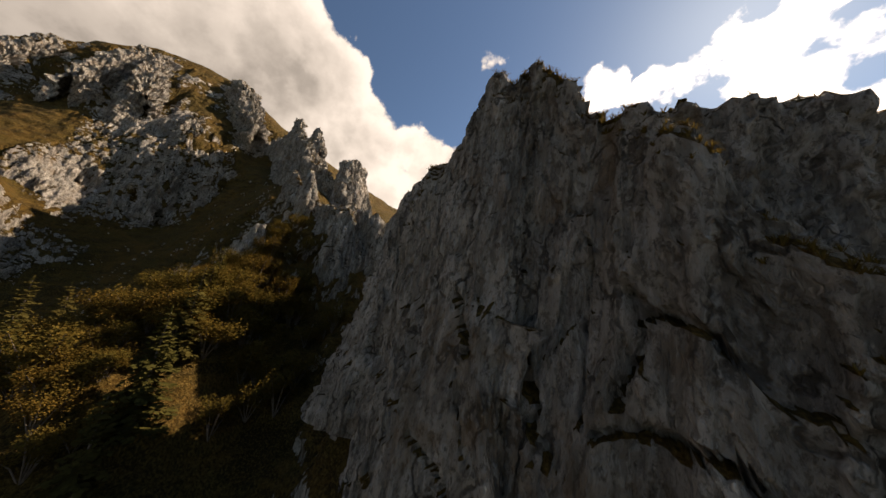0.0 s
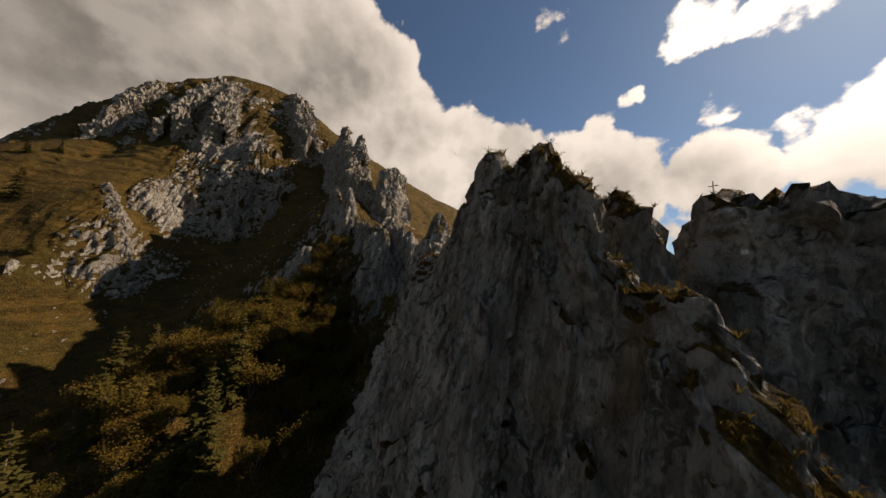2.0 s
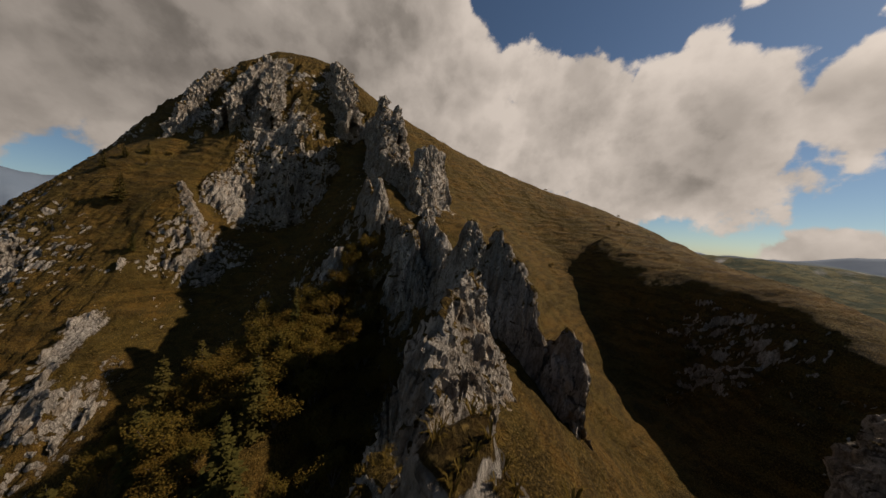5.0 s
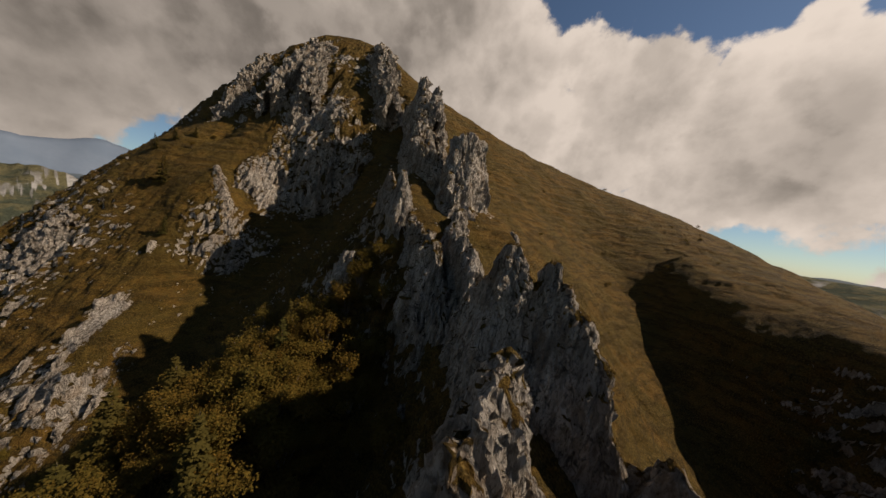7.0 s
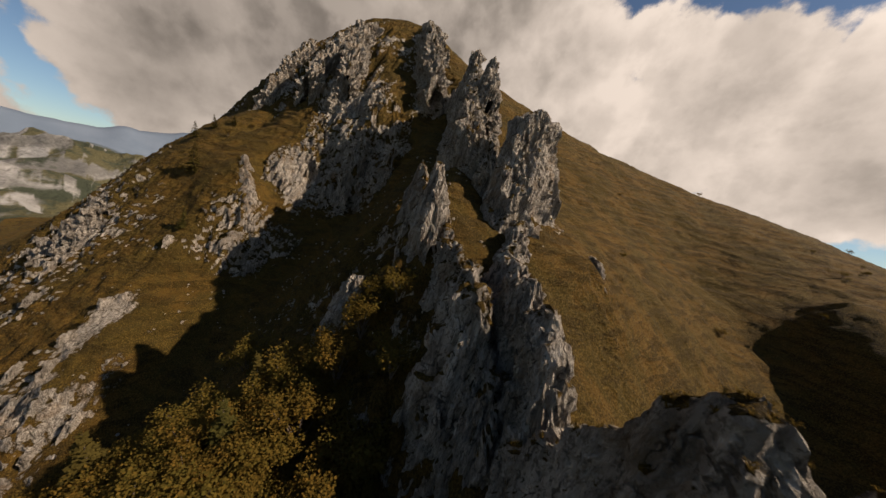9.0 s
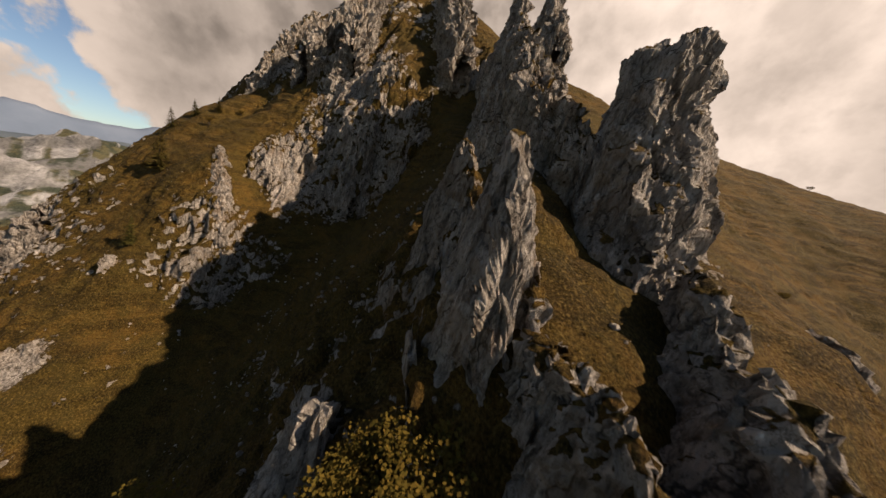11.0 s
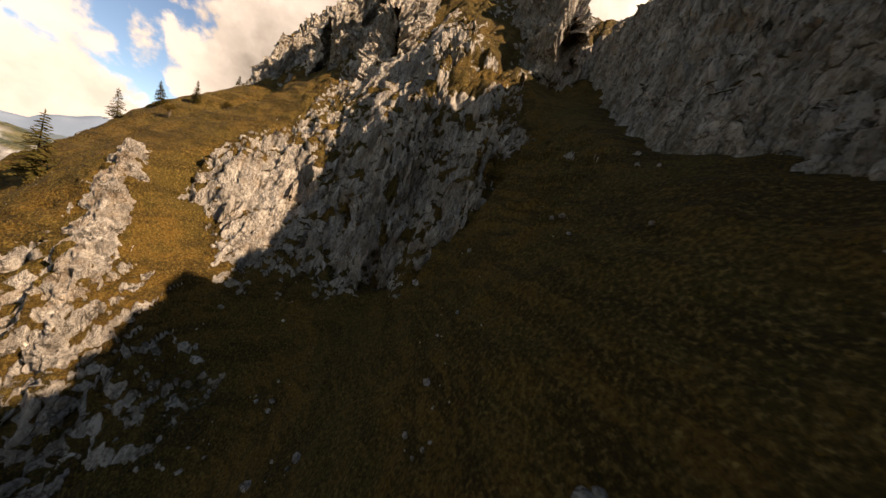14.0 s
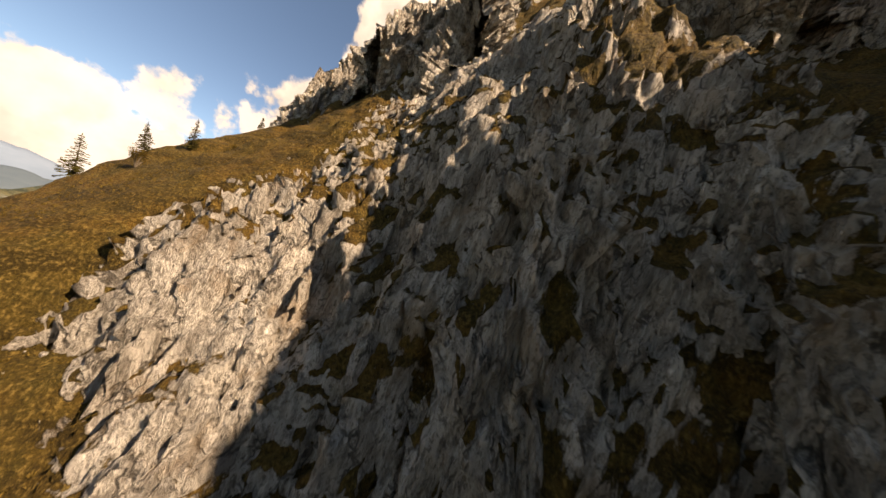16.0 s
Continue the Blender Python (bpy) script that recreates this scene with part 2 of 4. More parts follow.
def leaf_material(name, a, b, c):
    m, n = material(name)
    g = n.add("ShaderNodeNewGeometry")
    v = g.outputs["Random Per Island"]
    r = n.add("ShaderNodeObjectInfo").outputs["Random"]
    col = n.mix(v, (*a, 1), (*b, 1))
    col = n.mix(n.math("MULTIPLY", r, 0.45), col, (*c, 1))
    d = n.add("ShaderNodeBsdfDiffuse", {"Color": col})
    t = n.add("ShaderNodeBsdfTranslucent", {"Color": col})
    n.add("ShaderNodeOutputMaterial", {0: n.add("ShaderNodeMixShader", {0: 0.3, 1: d.outputs[0], 2: t.outputs[0]}).outputs[0]})
    return m


ROCK_TURF = terrain_material()
def far_material():
    """Woods, pale rock and meadows of the ranges across the valley."""
    m, n = material("distant woods and limestone")
    pos = n.add("ShaderNodeNewGeometry").outputs["Position"]
    mask = n.add("ShaderNodeAttribute", attribute_name="rock").outputs["Fac"]
    v = n.noise(pos, 0.02, 8.0, 0.68)
    w = n.noise(n.scaled(pos, (1, 1, 3.0)), 0.012, 9.0, 0.7)
    base = n.mix(n.ramp(v, 0.44, 0.56), (0.060, 0.068, 0.045, 1), (0.13, 0.115, 0.060, 1))
    pale = n.mix(n.ramp(w, 0.42, 0.58), (0.42, 0.40, 0.37, 1), (0.20, 0.19, 0.17, 1))
    f = n.ramp(n.math("ADD", mask, n.math("SUBTRACT", w, 0.5)), 0.32, 0.50)
    finish(n, n.mix(f, base, pale), 0.95, n.bump(n.math("ADD", v, w), 1.0, 18.0), 0.05)
    return m


FAR_LAND = far_material()
# haze painted as bluish-grey base colours, paler on the farther range
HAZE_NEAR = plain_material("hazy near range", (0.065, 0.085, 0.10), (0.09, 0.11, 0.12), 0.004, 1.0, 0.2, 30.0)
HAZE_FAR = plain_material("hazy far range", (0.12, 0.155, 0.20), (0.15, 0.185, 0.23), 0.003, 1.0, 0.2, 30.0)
BARK = plain_material("bark", (0.09, 0.065, 0.045), (0.16, 0.125, 0.095), 6.0)
NEEDLES = leaf_material("spruce needles", (0.040, 0.038, 0.011), (0.090, 0.076, 0.021), (0.105, 0.070, 0.02))
LEAVES = leaf_material("autumn leaves", (0.085, 0.06, 0.014), (0.17, 0.095, 0.02), (0.10, 0.09, 0.02))
STRAW = leaf_material("dry grass blades", (0.09, 0.056, 0.012), (0.19, 0.12, 0.034), (0.10, 0.07, 0.016))
WEATHERED = plain_material("weathered dark wood", (0.05, 0.05, 0.055), (0.10, 0.10, 0.105), 9.0)
PLATE = plain_material("grey plate", (0.30, 0.29, 0.27), (0.42, 0.40, 0.37), 5.0)


def set_mask(me, values):
    att = me.attributes.new("rock", "FLOAT", "POINT")
    att.data.foreach_set("value", np.ascontiguousarray(values, dtype=np.float32))


def grid_mesh(name, co, mask, wrap=False, facets=2.0):
    """A mesh from an array rows x columns x 3; wrap joins the last column to the first."""
    r, c = co.shape[:2]
    idx = np.arange(r * c).reshape(r, c)
    if wrap:
        idx = np.concatenate([idx, idx[:, :1]], 1)
    q = np.stack([idx[:-1, :-1], idx[:-1, 1:], idx[1:, 1:], idx[1:, :-1]], -1).reshape(-1, 4)
    me = bpy.data.meshes.new(name)
    me.vertices.add(r * c)
    me.vertices.foreach_set("co", np.ascontiguousarray(co.reshape(-1), dtype=np.float32))
    me.loops.add(q.size)
    me.loops.foreach_set("vertex_index", q.reshape(-1).astype(np.int32))
    me.polygons.add(len(q))
    me.polygons.foreach_set("loop_start", (np.arange(len(q)) * 4).astype(np.int32))
    me.polygons.foreach_set("use_smooth", np.ascontiguousarray(mask.reshape(-1)[q[:, 0]] < facets))
    me.update(calc_edges=True)
    me.validate()
    set_mask(me, mask.reshape(-1))
    return me


def array_normals(co):
    du, dv = np.gradient(co, axis=0), np.gradient(co, axis=1)
    nn = np.cross(dv, du)
    nn /= np.maximum(np.linalg.norm(nn, axis=-1, keepdims=True), 1e-9)
    return nn


# ---- the lie of the land: named crests, feet and gullies ----
LINES = {
    "upper_crest": [(-187, 75, 181), (-200, 86, 203), (-206, 98, 226), (-203, 116, 247), (-199, 143, 270), (-161, 154, 262), (-130, 150, 232), (-105, 142, 208)],
    "right_crest": [(-105, 145, 210), (-90, 190, 215), (-70, 235, 207), (-22, 252, 188), (37, 248, 167), (83, 234, 143), (118, 196, 117), (160, 160, 85)],
    "right_slope": [(-22, 90, 144), (-13, 95, 132), (0, 163, 138)],
    "right_gully": [(-12, 80, 126), (8, 66, 108), (30, 60, 92), (70, 50, 70)],
    "fin_ridge": [(14, -2, 96), (5, 15, 108), (-3, 30, 121), (-6, 52, 127), (-20, 62, 128), (-38, 69, 141), (-38, 76, 145), (-43, 92, 152)],
    "spire_ridge": [(-43, 92, 152), (-60, 101, 159), (-78, 114, 167), (-95, 130, 184), (-105, 142, 206)],
    "saddle": [(-44, 74, 151), (-46, 80, 155), (-51, 84, 158)],
    "slope_rib": [(22, 168, 142), (25, 158, 144), (30, 142, 136), (35, 126, 127), (40, 112, 115)],
    "slope_hollow": [(10, 152, 131), (18, 130, 117), (26, 112, 105), (36, 98, 97)],
    "right_spur": [(42, 150, 139), (50, 118, 131), (58, 93, 127), (68, 72, 112)],
    "wall_foot": [(-24, 58, 122), (-40, 65, 139), (-50, 73, 147), (-61, 87, 155), (-78, 100, 161), (-97, 113, 175), (-109, 127, 187)],
    "buttress_top": [(-126, 111, 198), (-119, 105, 190), (-117, 101, 173), (-123, 93, 171)],
    "buttress_foot": [(-100, 100, 151), (-108, 94, 138), (-113, 89, 139), (-119, 86, 146), (-124, 85, 150)],
    "upper_face": [(-169, 83, 186), (-156, 107, 209), (-140, 112, 204), (-128, 118, 205)],
    "slab_top": [(-164, 72, 168), (-150, 78, 172), (-134, 78, 161), (-136, 66, 154)],
    "slab_foot": [(-127, 83, 147), (-127, 77, 149), (-123, 74, 142), (-130, 68, 145), (-106, 73, 126)],
    "shoulder": [(-187, 75, 181), (-168, 64, 170), (-176, 54, 164), (-170, 44, 151), (-162, 28, 130), (-161, 14, 104), (-150, -20, 70)],
    "rib": [(-128, 61, 153), (-118, 61, 140), (-111, 61, 128)],
    "left_slope": [(-142, 49, 143), (-117, 44, 125), (-105, 58, 116), (-92, 27, 101), (-88, 33, 98)],
    "drain": [(-103, 82, 130), (-94, 62, 112), (-78, 40, 94), (-60, 12, 74), (-45, -30, 45)],
    "knoll": [(-58, 62, 124), (-46, 52, 119.5), (-36, 46, 117), (-33, 34, 112.5), (-34, 18, 101), (-36, 0, 84)],
    "knoll_west": [(-52, 44, 113), (-56, 30, 104), (-58, 18, 96)],
    "dark_gully": [(-30, 57, 117), (-22, 44, 104), (-14, 28, 95), (-10, 8, 84), (-6, -20, 68)],
    "far_back": [(-300, 120, 190), (-280, 240, 200), (-150, 320, 190), (20, 330, 130), (-290, 20, 90), (160, 20, 30), (40, -110, 10), (-120, -110, 20)],
}


def line_samples(pts, step=6.0):
    out = []
    for a, b in zip(pts[:-1], pts[1:]):
        a, b = np.array(a, float), np.array(b, float)
        k = max(1, int(np.hypot(*(b - a)[:2]) / step))
        out += [a + (b - a) * i / k for i in range(k)]
    return out + [np.array(pts[-1], float)]


def land_fit():
    """A taut sheet through the lines: linear radial functions plus a plane."""
    s = np.array([p for name, pts in LINES.items() for p in (line_samples(pts) if name != "far_back" else [np.array(q, float) for q in pts])])
    d = np.hypot(s[:, None, 0] - s[None, :, 0], s[:, None, 1] - s[None, :, 1])
    n = len(s)
    a = np.zeros((n + 3, n + 3))
    a[:n, :n] = -d + np.eye(n) * 1.2
    plane = np.c_[np.ones(n), s[:, :2] / 100]
    a[:n, n:], a[n:, :n] = plane, plane.T
    b = np.r_[s[:, 2], 0, 0, 0]
    return s, np.linalg.solve(a, b)


LAND_S, LAND_W = land_fit()


def far_land(x, y):
    """Valley and ranges beyond the mountain."""
    r = np.hypot(x + 100, y - 80)
    az = np.degrees(np.arctan2(x + 20, y - 40))
    h = 5 + 18 * fbm(x / 300, y / 300, 0.0, 3, 5)
    def bump(a, c, w):
        return np.exp(-((((a - c) + 180) % 360 - 180) / w) ** 2)
    h = h + bump(az, -98, 26) * np.exp(-((r - 800) / 330) ** 2) * (88 + 38 * ridged(x / 190, y / 190, 0.2, 5, 31))
    h = h + bump(az, 25, 24) * np.exp(-((r - 1700) / 400) ** 2) * (95 + 40 * ridged(x / 450, y / 450, 0.4, 4, 51))
    return h


def land(x, y):
    """Smooth height of the ground."""
    sh = np.shape(x)
    x, y = np.ravel(x).astype(float), np.ravel(y).astype(float)
    z = np.empty(len(x))
    n = len(LAND_S)
    for i in range(0, len(x), 20000):
        xs, ys = x[i:i + 20000], y[i:i + 20000]
        d = np.hypot(xs[:, None] - LAND_S[None, :, 0], ys[:, None] - LAND_S[None, :, 1])
        z[i:i + 20000] = -d @ LAND_W[:n] + LAND_W[n] + LAND_W[n + 1] * xs / 100 + LAND_W[n + 2] * ys / 100
    r = np.hypot((x + 70) / 1.15, y - 95)
    f = np.clip((r - 200) / 260, 0, 1)
    f = f * f * (3 - 2 * f)
    return (z * (1 - f) + far_land(x, y) * f).reshape(sh)


def axis(lo, hi, step, far, fine):
    """Even steps in the middle, finer ones over one stretch, growing steps out to the horizon."""
    mid = np.r_[np.arange(lo, fine[0] - 0.01, step), np.arange(fine[0], fine[1], fine[2]), np.arange(fine[1], hi + step, step)]
    out, s, p = [], step, 0.0
    while p < far:
        s *= 1.055
        p += s
        out.append(p)
    out = np.array(out)
    return np.r_[lo - out[::-1], mid, mid[-1] + out]


# ground that is more (plus) or less (minus) rocky than its steepness tells: x, y, radius, amount
ROCKY = [
    (-126, 77, 7, 0.5), (-132, 71, 5, 0.45), (-116, 97, 10, 0.2), (-106, 72, 5, 0.5), (-160, 100, 14, 0.2), (-135, 112, 12, 0.25),
    (-105, 35, 8, 0.50), (-95, 27, 8, 0.50), (-145, 24, 8, 0.5), (-98, 47, 5, 0.3), (-108, 58, 4, 0.3), (-48, 61, 5, 0.3),
    (-152, 72, 13, -1.0), (-143, 58, 11, -1.0), (-172, 60, 14, -0.8), (-127, 52, 9, -0.6), (-71, 79, 13, -0.9), (-84, 86, 11, -0.9), (-93, 80, 10, -0.5), (-52, 71, 5, 0.3), (-56, 66, 4, 0.2), (-124, 66, 4, -0.9), (-136, 63, 5, -0.9),
    (-47, 79, 4, 0.6), (-98, 103, 5, -0.55), (-94, 100, 5, -0.55), (-97, 98, 5, -0.55), (-93, 98, 5, -0.55), (-96, 105, 5, -0.55), (-30, 74, 5, -0.5), (-45, 112, 26, -0.7), (-10, 130, 60, -0.9), (-40, 40, 16, -0.5), (-112, 42, 7, -0.3),
]


def beds_of(x, y, z):
    return 0.70 * x + 0.70 * y - 0.15 * z, -0.70 * x + 0.70 * y + 0.05 * z


def build_ground():
    xs, ys = axis(-178, 48, 0.5, 4200, (-142, -92, 0.28)), axis(4, 186, 0.5, 4200, (58, 114, 0.30))
    x, y = np.meshgrid(xs, ys)
    z = land(x, y)
    gy, gx = np.gradient(z, ys, xs)
    slope = np.hypot(gx, gy)
    near = np.clip(1.6 - np.hypot(x + 80, y - 95) / 300, 0, 1)
    zone = sum(k * np.exp(-((x - cx) ** 2 + (y - cy) ** 2) / r ** 2) for cx, cy, r, k in ROCKY)
    steep = np.clip((slope - 0.8) / 0.6 + zone, 0, 1)
    turf = 1 - steep
    b, s = beds_of(x, y, z)
    # blocks that broke along the joints stand out by their own amounts
    wx, wy = 0.8 * vnoise(x / 4, y / 4, z / 4, 61), 0.8 * vnoise(x / 4, y / 4, z / 4, 62)
    block = lattice(np.floor(b / 1.3 + wx).astype(np.int64), np.floor(s / 2.6 + wy).astype(np.int64), np.floor(z / 4.5 + wx).astype(np.int64), 7)
    # upright beds: ribs, gullies and plates
    rib = ridged(b / 9.0, s / 20.0, z / 40.0, 3, 3, 0.5) - 0.8
    plate = ridged(b / 2.6, s / 7.0, z / 16.0, 4, 4, 0.55) - 0.9
    upper = np.clip((z - 165) / 25, 0, 1)
    large = ridged(b / 17.0, s / 34.0, z / 60.0, 3, 6, 0.45) - 0.7
    z = z + near * steep * (rib * (2.2 + 0.8 * upper) + plate * 0.9 + large * 3.4 * upper)
    z = z + near * turf * (0.8 * fbm(x / 9, y / 9, 0.0, 4, 8) + 0.22 * ridged(x / 2.3, y / 2.3, 0.5, 3, 9))
    ledge = np.sin(z * 1.7 + 3.0 * fbm(x / 11, y / 11, 0.0, 4, 15)) * np.clip(0.6 + fbm(x / 20, y / 20, 0.0, 3, 16), 0, 1.4)
    z = z + near * turf * 0.24 * ledge
    z = z + (1 - near) * 6 * fbm(x / 60, y / 60, 0.3, 4, 12)
    co = np.stack([x, y, z], -1)
    nn = array_normals(co)
    nn = np.where(nn[..., 2:3] < 0, -nn, nn)
    rough = ridged(b / 1.5, s / 3.6, z / 6.0, 4, 21, 0.58) - 0.9
    rough = rough + 0.42 * (ridged(b / 0.55, s / 1.5, z / 3.2, 3, 26, 0.6) - 0.9)
    sheer = np.clip((slope - 1.2) / 0.8, 0, 1)
    column = ridged(x / 5.5, y / 5.5, z / 45.0, 3, 24, 0.5) - 0.75
    co = co + nn * (near * (steep * (rough * (0.8 - 0.45 * upper) + block * (0.45 - 0.2 * upper)) + sheer * column * 1.9))[..., None]
    nz = np.abs(array_normals(co)[..., 2])
    patch = fbm(b / 6, s / 14, z / 14, 4, 33)
    rock = np.clip((0.57 - nz) / 0.34, 0, 1) * 0.75 + steep * 0.2 + patch * 0.24 + zone * 0.9 + 0.42 * sheer * (fbm(x / 5.0, y / 5.0, z / 2.6, 4, 37) - 0.25) + upper * (0.85 * fbm(b / 11, s / 30, z / 18, 3, 35) - 0.28)
    rock = np.where(near < 0.12, 0.15 + np.clip((0.98 - nz) * 3.0, 0, 0.5) + 0.35 * fbm(x / 90, y / 90, z / 30, 4, 91), rock)
    me = grid_mesh("ground", co, np.clip(rock, 0, 1), facets=2.0)
    me.materials.append(ROCK_TURF)
    me.materials.append(FAR_LAND)
    far = (near < 0.12)[:-1, :-1].reshape(-1)
    me.polygons.foreach_set("material_index", far.astype(np.int32))
    tagged(new("ground", me), "steep autumn turf and grey limestone mountainside", "ground", kind="structure")
    return xs, ys, co, rock


GX, GY, GCO, GROCK = build_ground()


def far_range(name, label, radius, low, high, mat, seed):
    """A range on the horizon, its haze painted into the material's colour: a long crest with spurs running down towards
    the valley.
    """
    az = np.radians(np.linspace(-150, 100, 420))
    d = np.degrees(az)
    tops = low + (high - low) * np.clip(0.5 + 0.5 * fbm(d / 14, 0.3, 0.0, 5, seed), 0, 1.2)
    tops = tops * (0.55 + 0.45 * np.clip((10 - d) / 60, 0, 1))
    rows = []
    for k, f in enumerate(np.linspace(0, 1, 12)):
        spur = ridged(d / 2.2, f * 1.5, 0.0, 4, seed + 3) - 0.9
        r = radius - 700 * (1 - f) + 120 * spur * (1 - f)
        rows.append(np.stack([-50 + np.sin(az) * r, 50 + np.cos(az) * r, -20 + (tops + 20) * f ** 1.3 + 25 * spur * f * (1 - f)], -1))
    rows.append(np.stack([-50 + np.sin(az) * (radius + 500), 50 + np.cos(az) * (radius + 500), 0 * d - 20], -1))
    co = np.array(rows)
    me = grid_mesh(name, co, np.zeros(co.shape[:2]))
    me.materials.append(mat)
    tagged(new(name, me), label, "mountains", kind="structure")


far_range("backdrop", "mountain range across the valley, haze painted in blue-grey", 2600, 90, 260, HAZE_NEAR, 71)
far_range("backdrop", "mountain range on the horizon, painted paler for haze", 3900, 150, 420, HAZE_FAR, 81)


def ground_at(x, y):
    """Height, rockiness and steepness of the finished ground near x, y."""
    i = min(max(int(np.searchsorted(GY, y)), 1), len(GY) - 2)
    j = min(max(int(np.searchsorted(GX, x)), 1), len(GX) - 2)
    z = float(GCO[i, j, 2])
    sx = float(GCO[i, j + 1, 2] - GCO[i, j - 1, 2]) / float(GX[j + 1] - GX[j - 1])
    sy = float(GCO[i + 1, j, 2] - GCO[i - 1, j, 2]) / float(GY[i + 1] - GY[i - 1])
    return z, float(GROCK[i, j]), sx, sy


# ---- limestone fins, towers and spires ----
def outcrop(seed):
    """A broken limestone plate: flat sides, chipped edges, one blunt end."""
    n, m = 22, 11
    th = np.linspace(0, 2 * np.pi, n, endpoint=False)
    ph = np.linspace(-0.5 * np.pi, 0.5 * np.pi, m)
    c, s_ = np.cos(th), np.sin(th)
    p = 0.45
    ex, ey = np.sign(c) * np.abs(c) ** p, np.sign(s_) * np.abs(s_) ** p
    cz, sz = np.cos(ph) ** 0.55, np.sign(np.sin(ph)) * np.abs(np.sin(ph)) ** 0.7
    x = cz[:, None] * ex[None, :] * 1.0
    y = cz[:, None] * ey[None, :] * 0.36
    z = np.repeat(sz[:, None], n, 1)
    x = x * (1 - 0.25 * z)
    k = 1 + 0.30 * (ridged(x * 1.3, y * 3, z * 1.1, 4, seed) - 1) + 0.22 * lattice(np.floor(x * 2.2).astype(np.int64), np.floor(y * 4).astype(np.int64), np.floor(z * 2).astype(np.int64), seed)
    me = grid_mesh("outcrop", np.stack([x * k, y * k, z * k], -1), np.full((m, n), 1.0), wrap=True, facets=0.5)
    me.materials.append(ROCK_TURF)
    return me


PLATES = [outcrop(k) for k in range(6)]


def rock_fin(name, label, crest, base, half=0.9, batter=0.17, jag=1.2, flute=0.8, step=0.35, seed=1, turf=0.45, ends=2.2, plates=26, cracks=()):
    """A blade of rock along a crest line: both faces widen downwards, fluted and cracked, with a jagged top edge."""
    pts = np.array(crest, float)
    seg = np.hypot(*np.diff(pts[:, :2], axis=0).T)
    s = np.r_[0, np.cumsum(seg)]
    n = max(8, int(s[-1] / step))
    u = np.linspace(0, s[-1], n)
    cx, cy, cz = (np.interp(u, s, pts[:, k]) for k in range(3))
    k = max(1, int(0.8 / step))
    ker = np.ones(2 * k + 1) / (2 * k + 1)
    sm = lambda a: np.convolve(np.pad(a, k, mode="edge"), ker, "valid")
    cx, cy = sm(cx), sm(cy)
    cz = sm(cz) + jag * (ridged(u / 2.7, seed * 3.3, 0.0, 4, seed) - 1.0)
    tx, ty = np.gradient(cx), np.gradient(cy)
    ln = np.hypot(tx, ty)
    tx, ty = tx / ln, ty / ln
    bz = np.broadcast_to(base, (n,)) if np.ndim(base) == 0 else np.interp(u, s, base)
    depth = np.maximum(cz - bz, 2.0)
    m = max(10, int(depth.max() / (step * 1.3)))
    v = np.linspace(-1, 1, 2 * m + 1)
    dz = np.sign(v) * np.abs(v) ** 1.15
    D = np.abs(dz)[None, :] * depth[:, None]
    endf = np.clip(np.minimum(u, s[-1] - u) / ends, 0.12, 1.0) ** 0.6
    W = (half * (1 - np.exp(-D / 0.9)) + batter * D) * np.where(D < 6, endf[:, None], np.maximum(endf[:, None], 0.35))
    off = np.sign(v)[None, :] * W
    x = cx[:, None] - ty[:, None] * off
    y = cy[:, None] + tx[:, None] * off
    z = cz[:, None] - D
    co = np.stack([x, y, z], -1)
    nn = array_normals(co)
    out = np.stack([-ty[:, None] * np.sign(v)[None, :] + 0 * x, tx[:, None] * np.sign(v)[None, :] + 0 * x, 0 * x], -1)
    nn = np.where((nn * (out + [0, 0, 0.3])).sum(-1, keepdims=True) < 0, -nn, nn)
    b, t = beds_of(x, y, z)
    f = flute * (ridged(b / 1.7, t / 2.4, z / 12.0, 5, seed + 50, 0.58) - 1.0)
    wv = 0.7 * vnoise(x / 3, y / 3, z / 5, seed + 8)
    f = f + 0.55 * flute * lattice(np.floor(b / 1.2 + wv).astype(np.int64), np.floor(t / 1.3 + wv).astype(np.int64), np.floor(z / 4.2 + 2 * wv).astype(np.int64), seed)
    f = f + 0.5 * flute * (ridged(b / 0.7, t / 0.8, z / 4.0, 3, seed + 77, 0.6) - 1.0)
    f = f + 1.2 * flute * fbm(x / 5.5, y / 5.5, z / 8.0, 3, seed + 70) * np.clip(D / 4, 0, 1)
    f = f + 1.1 * flute * (ridged(x / 4.6, y / 4.6, z / 26.0, 2, seed + 60, 0.5) - 0.85) * np.clip(D / 3, 0, 1)
    f = f + 0.22 * flute * fbm(x * 1.7, y * 1.7, z * 0.8, 3, seed + 90)
    co = co + nn * f[..., None]
    gash = np.zeros_like(z)
    U = np.broadcast_to(u[:, None], z.shape) + 0.25 * vnoise(x * 1.5, y * 1.5, z * 1.5, seed + 12)
    Z = z + 0.25 * vnoise(x * 1.5, y * 1.5, z * 1.5, seed + 13)
    for line in cracks:
        for (u0, z0), (u1, z1) in zip(line[:-1], line[1:]):
            q = np.clip(((U - u0) * (u1 - u0) + (Z - z0) * (z1 - z0)) / ((u1 - u0) ** 2 + (z1 - z0) ** 2), 0, 1)
            gash = np.maximum(gash, np.exp(-((U - u0 - q * (u1 - u0)) ** 2 + (Z - z0 - q * (z1 - z0)) ** 2) / 0.115 ** 2))
    co = co - nn * (gash * 0.9)[..., None]
    shake = np.random.RandomState(seed).uniform(-0.3, 0.3, co.shape) * step
    shake[0], shake[-1] = 0, 0
    co = co + shake
    nn = array_normals(co)
    nn = np.where((nn * (out + [0, 0, 0.3])).sum(-1, keepdims=True) < 0, -nn, nn)
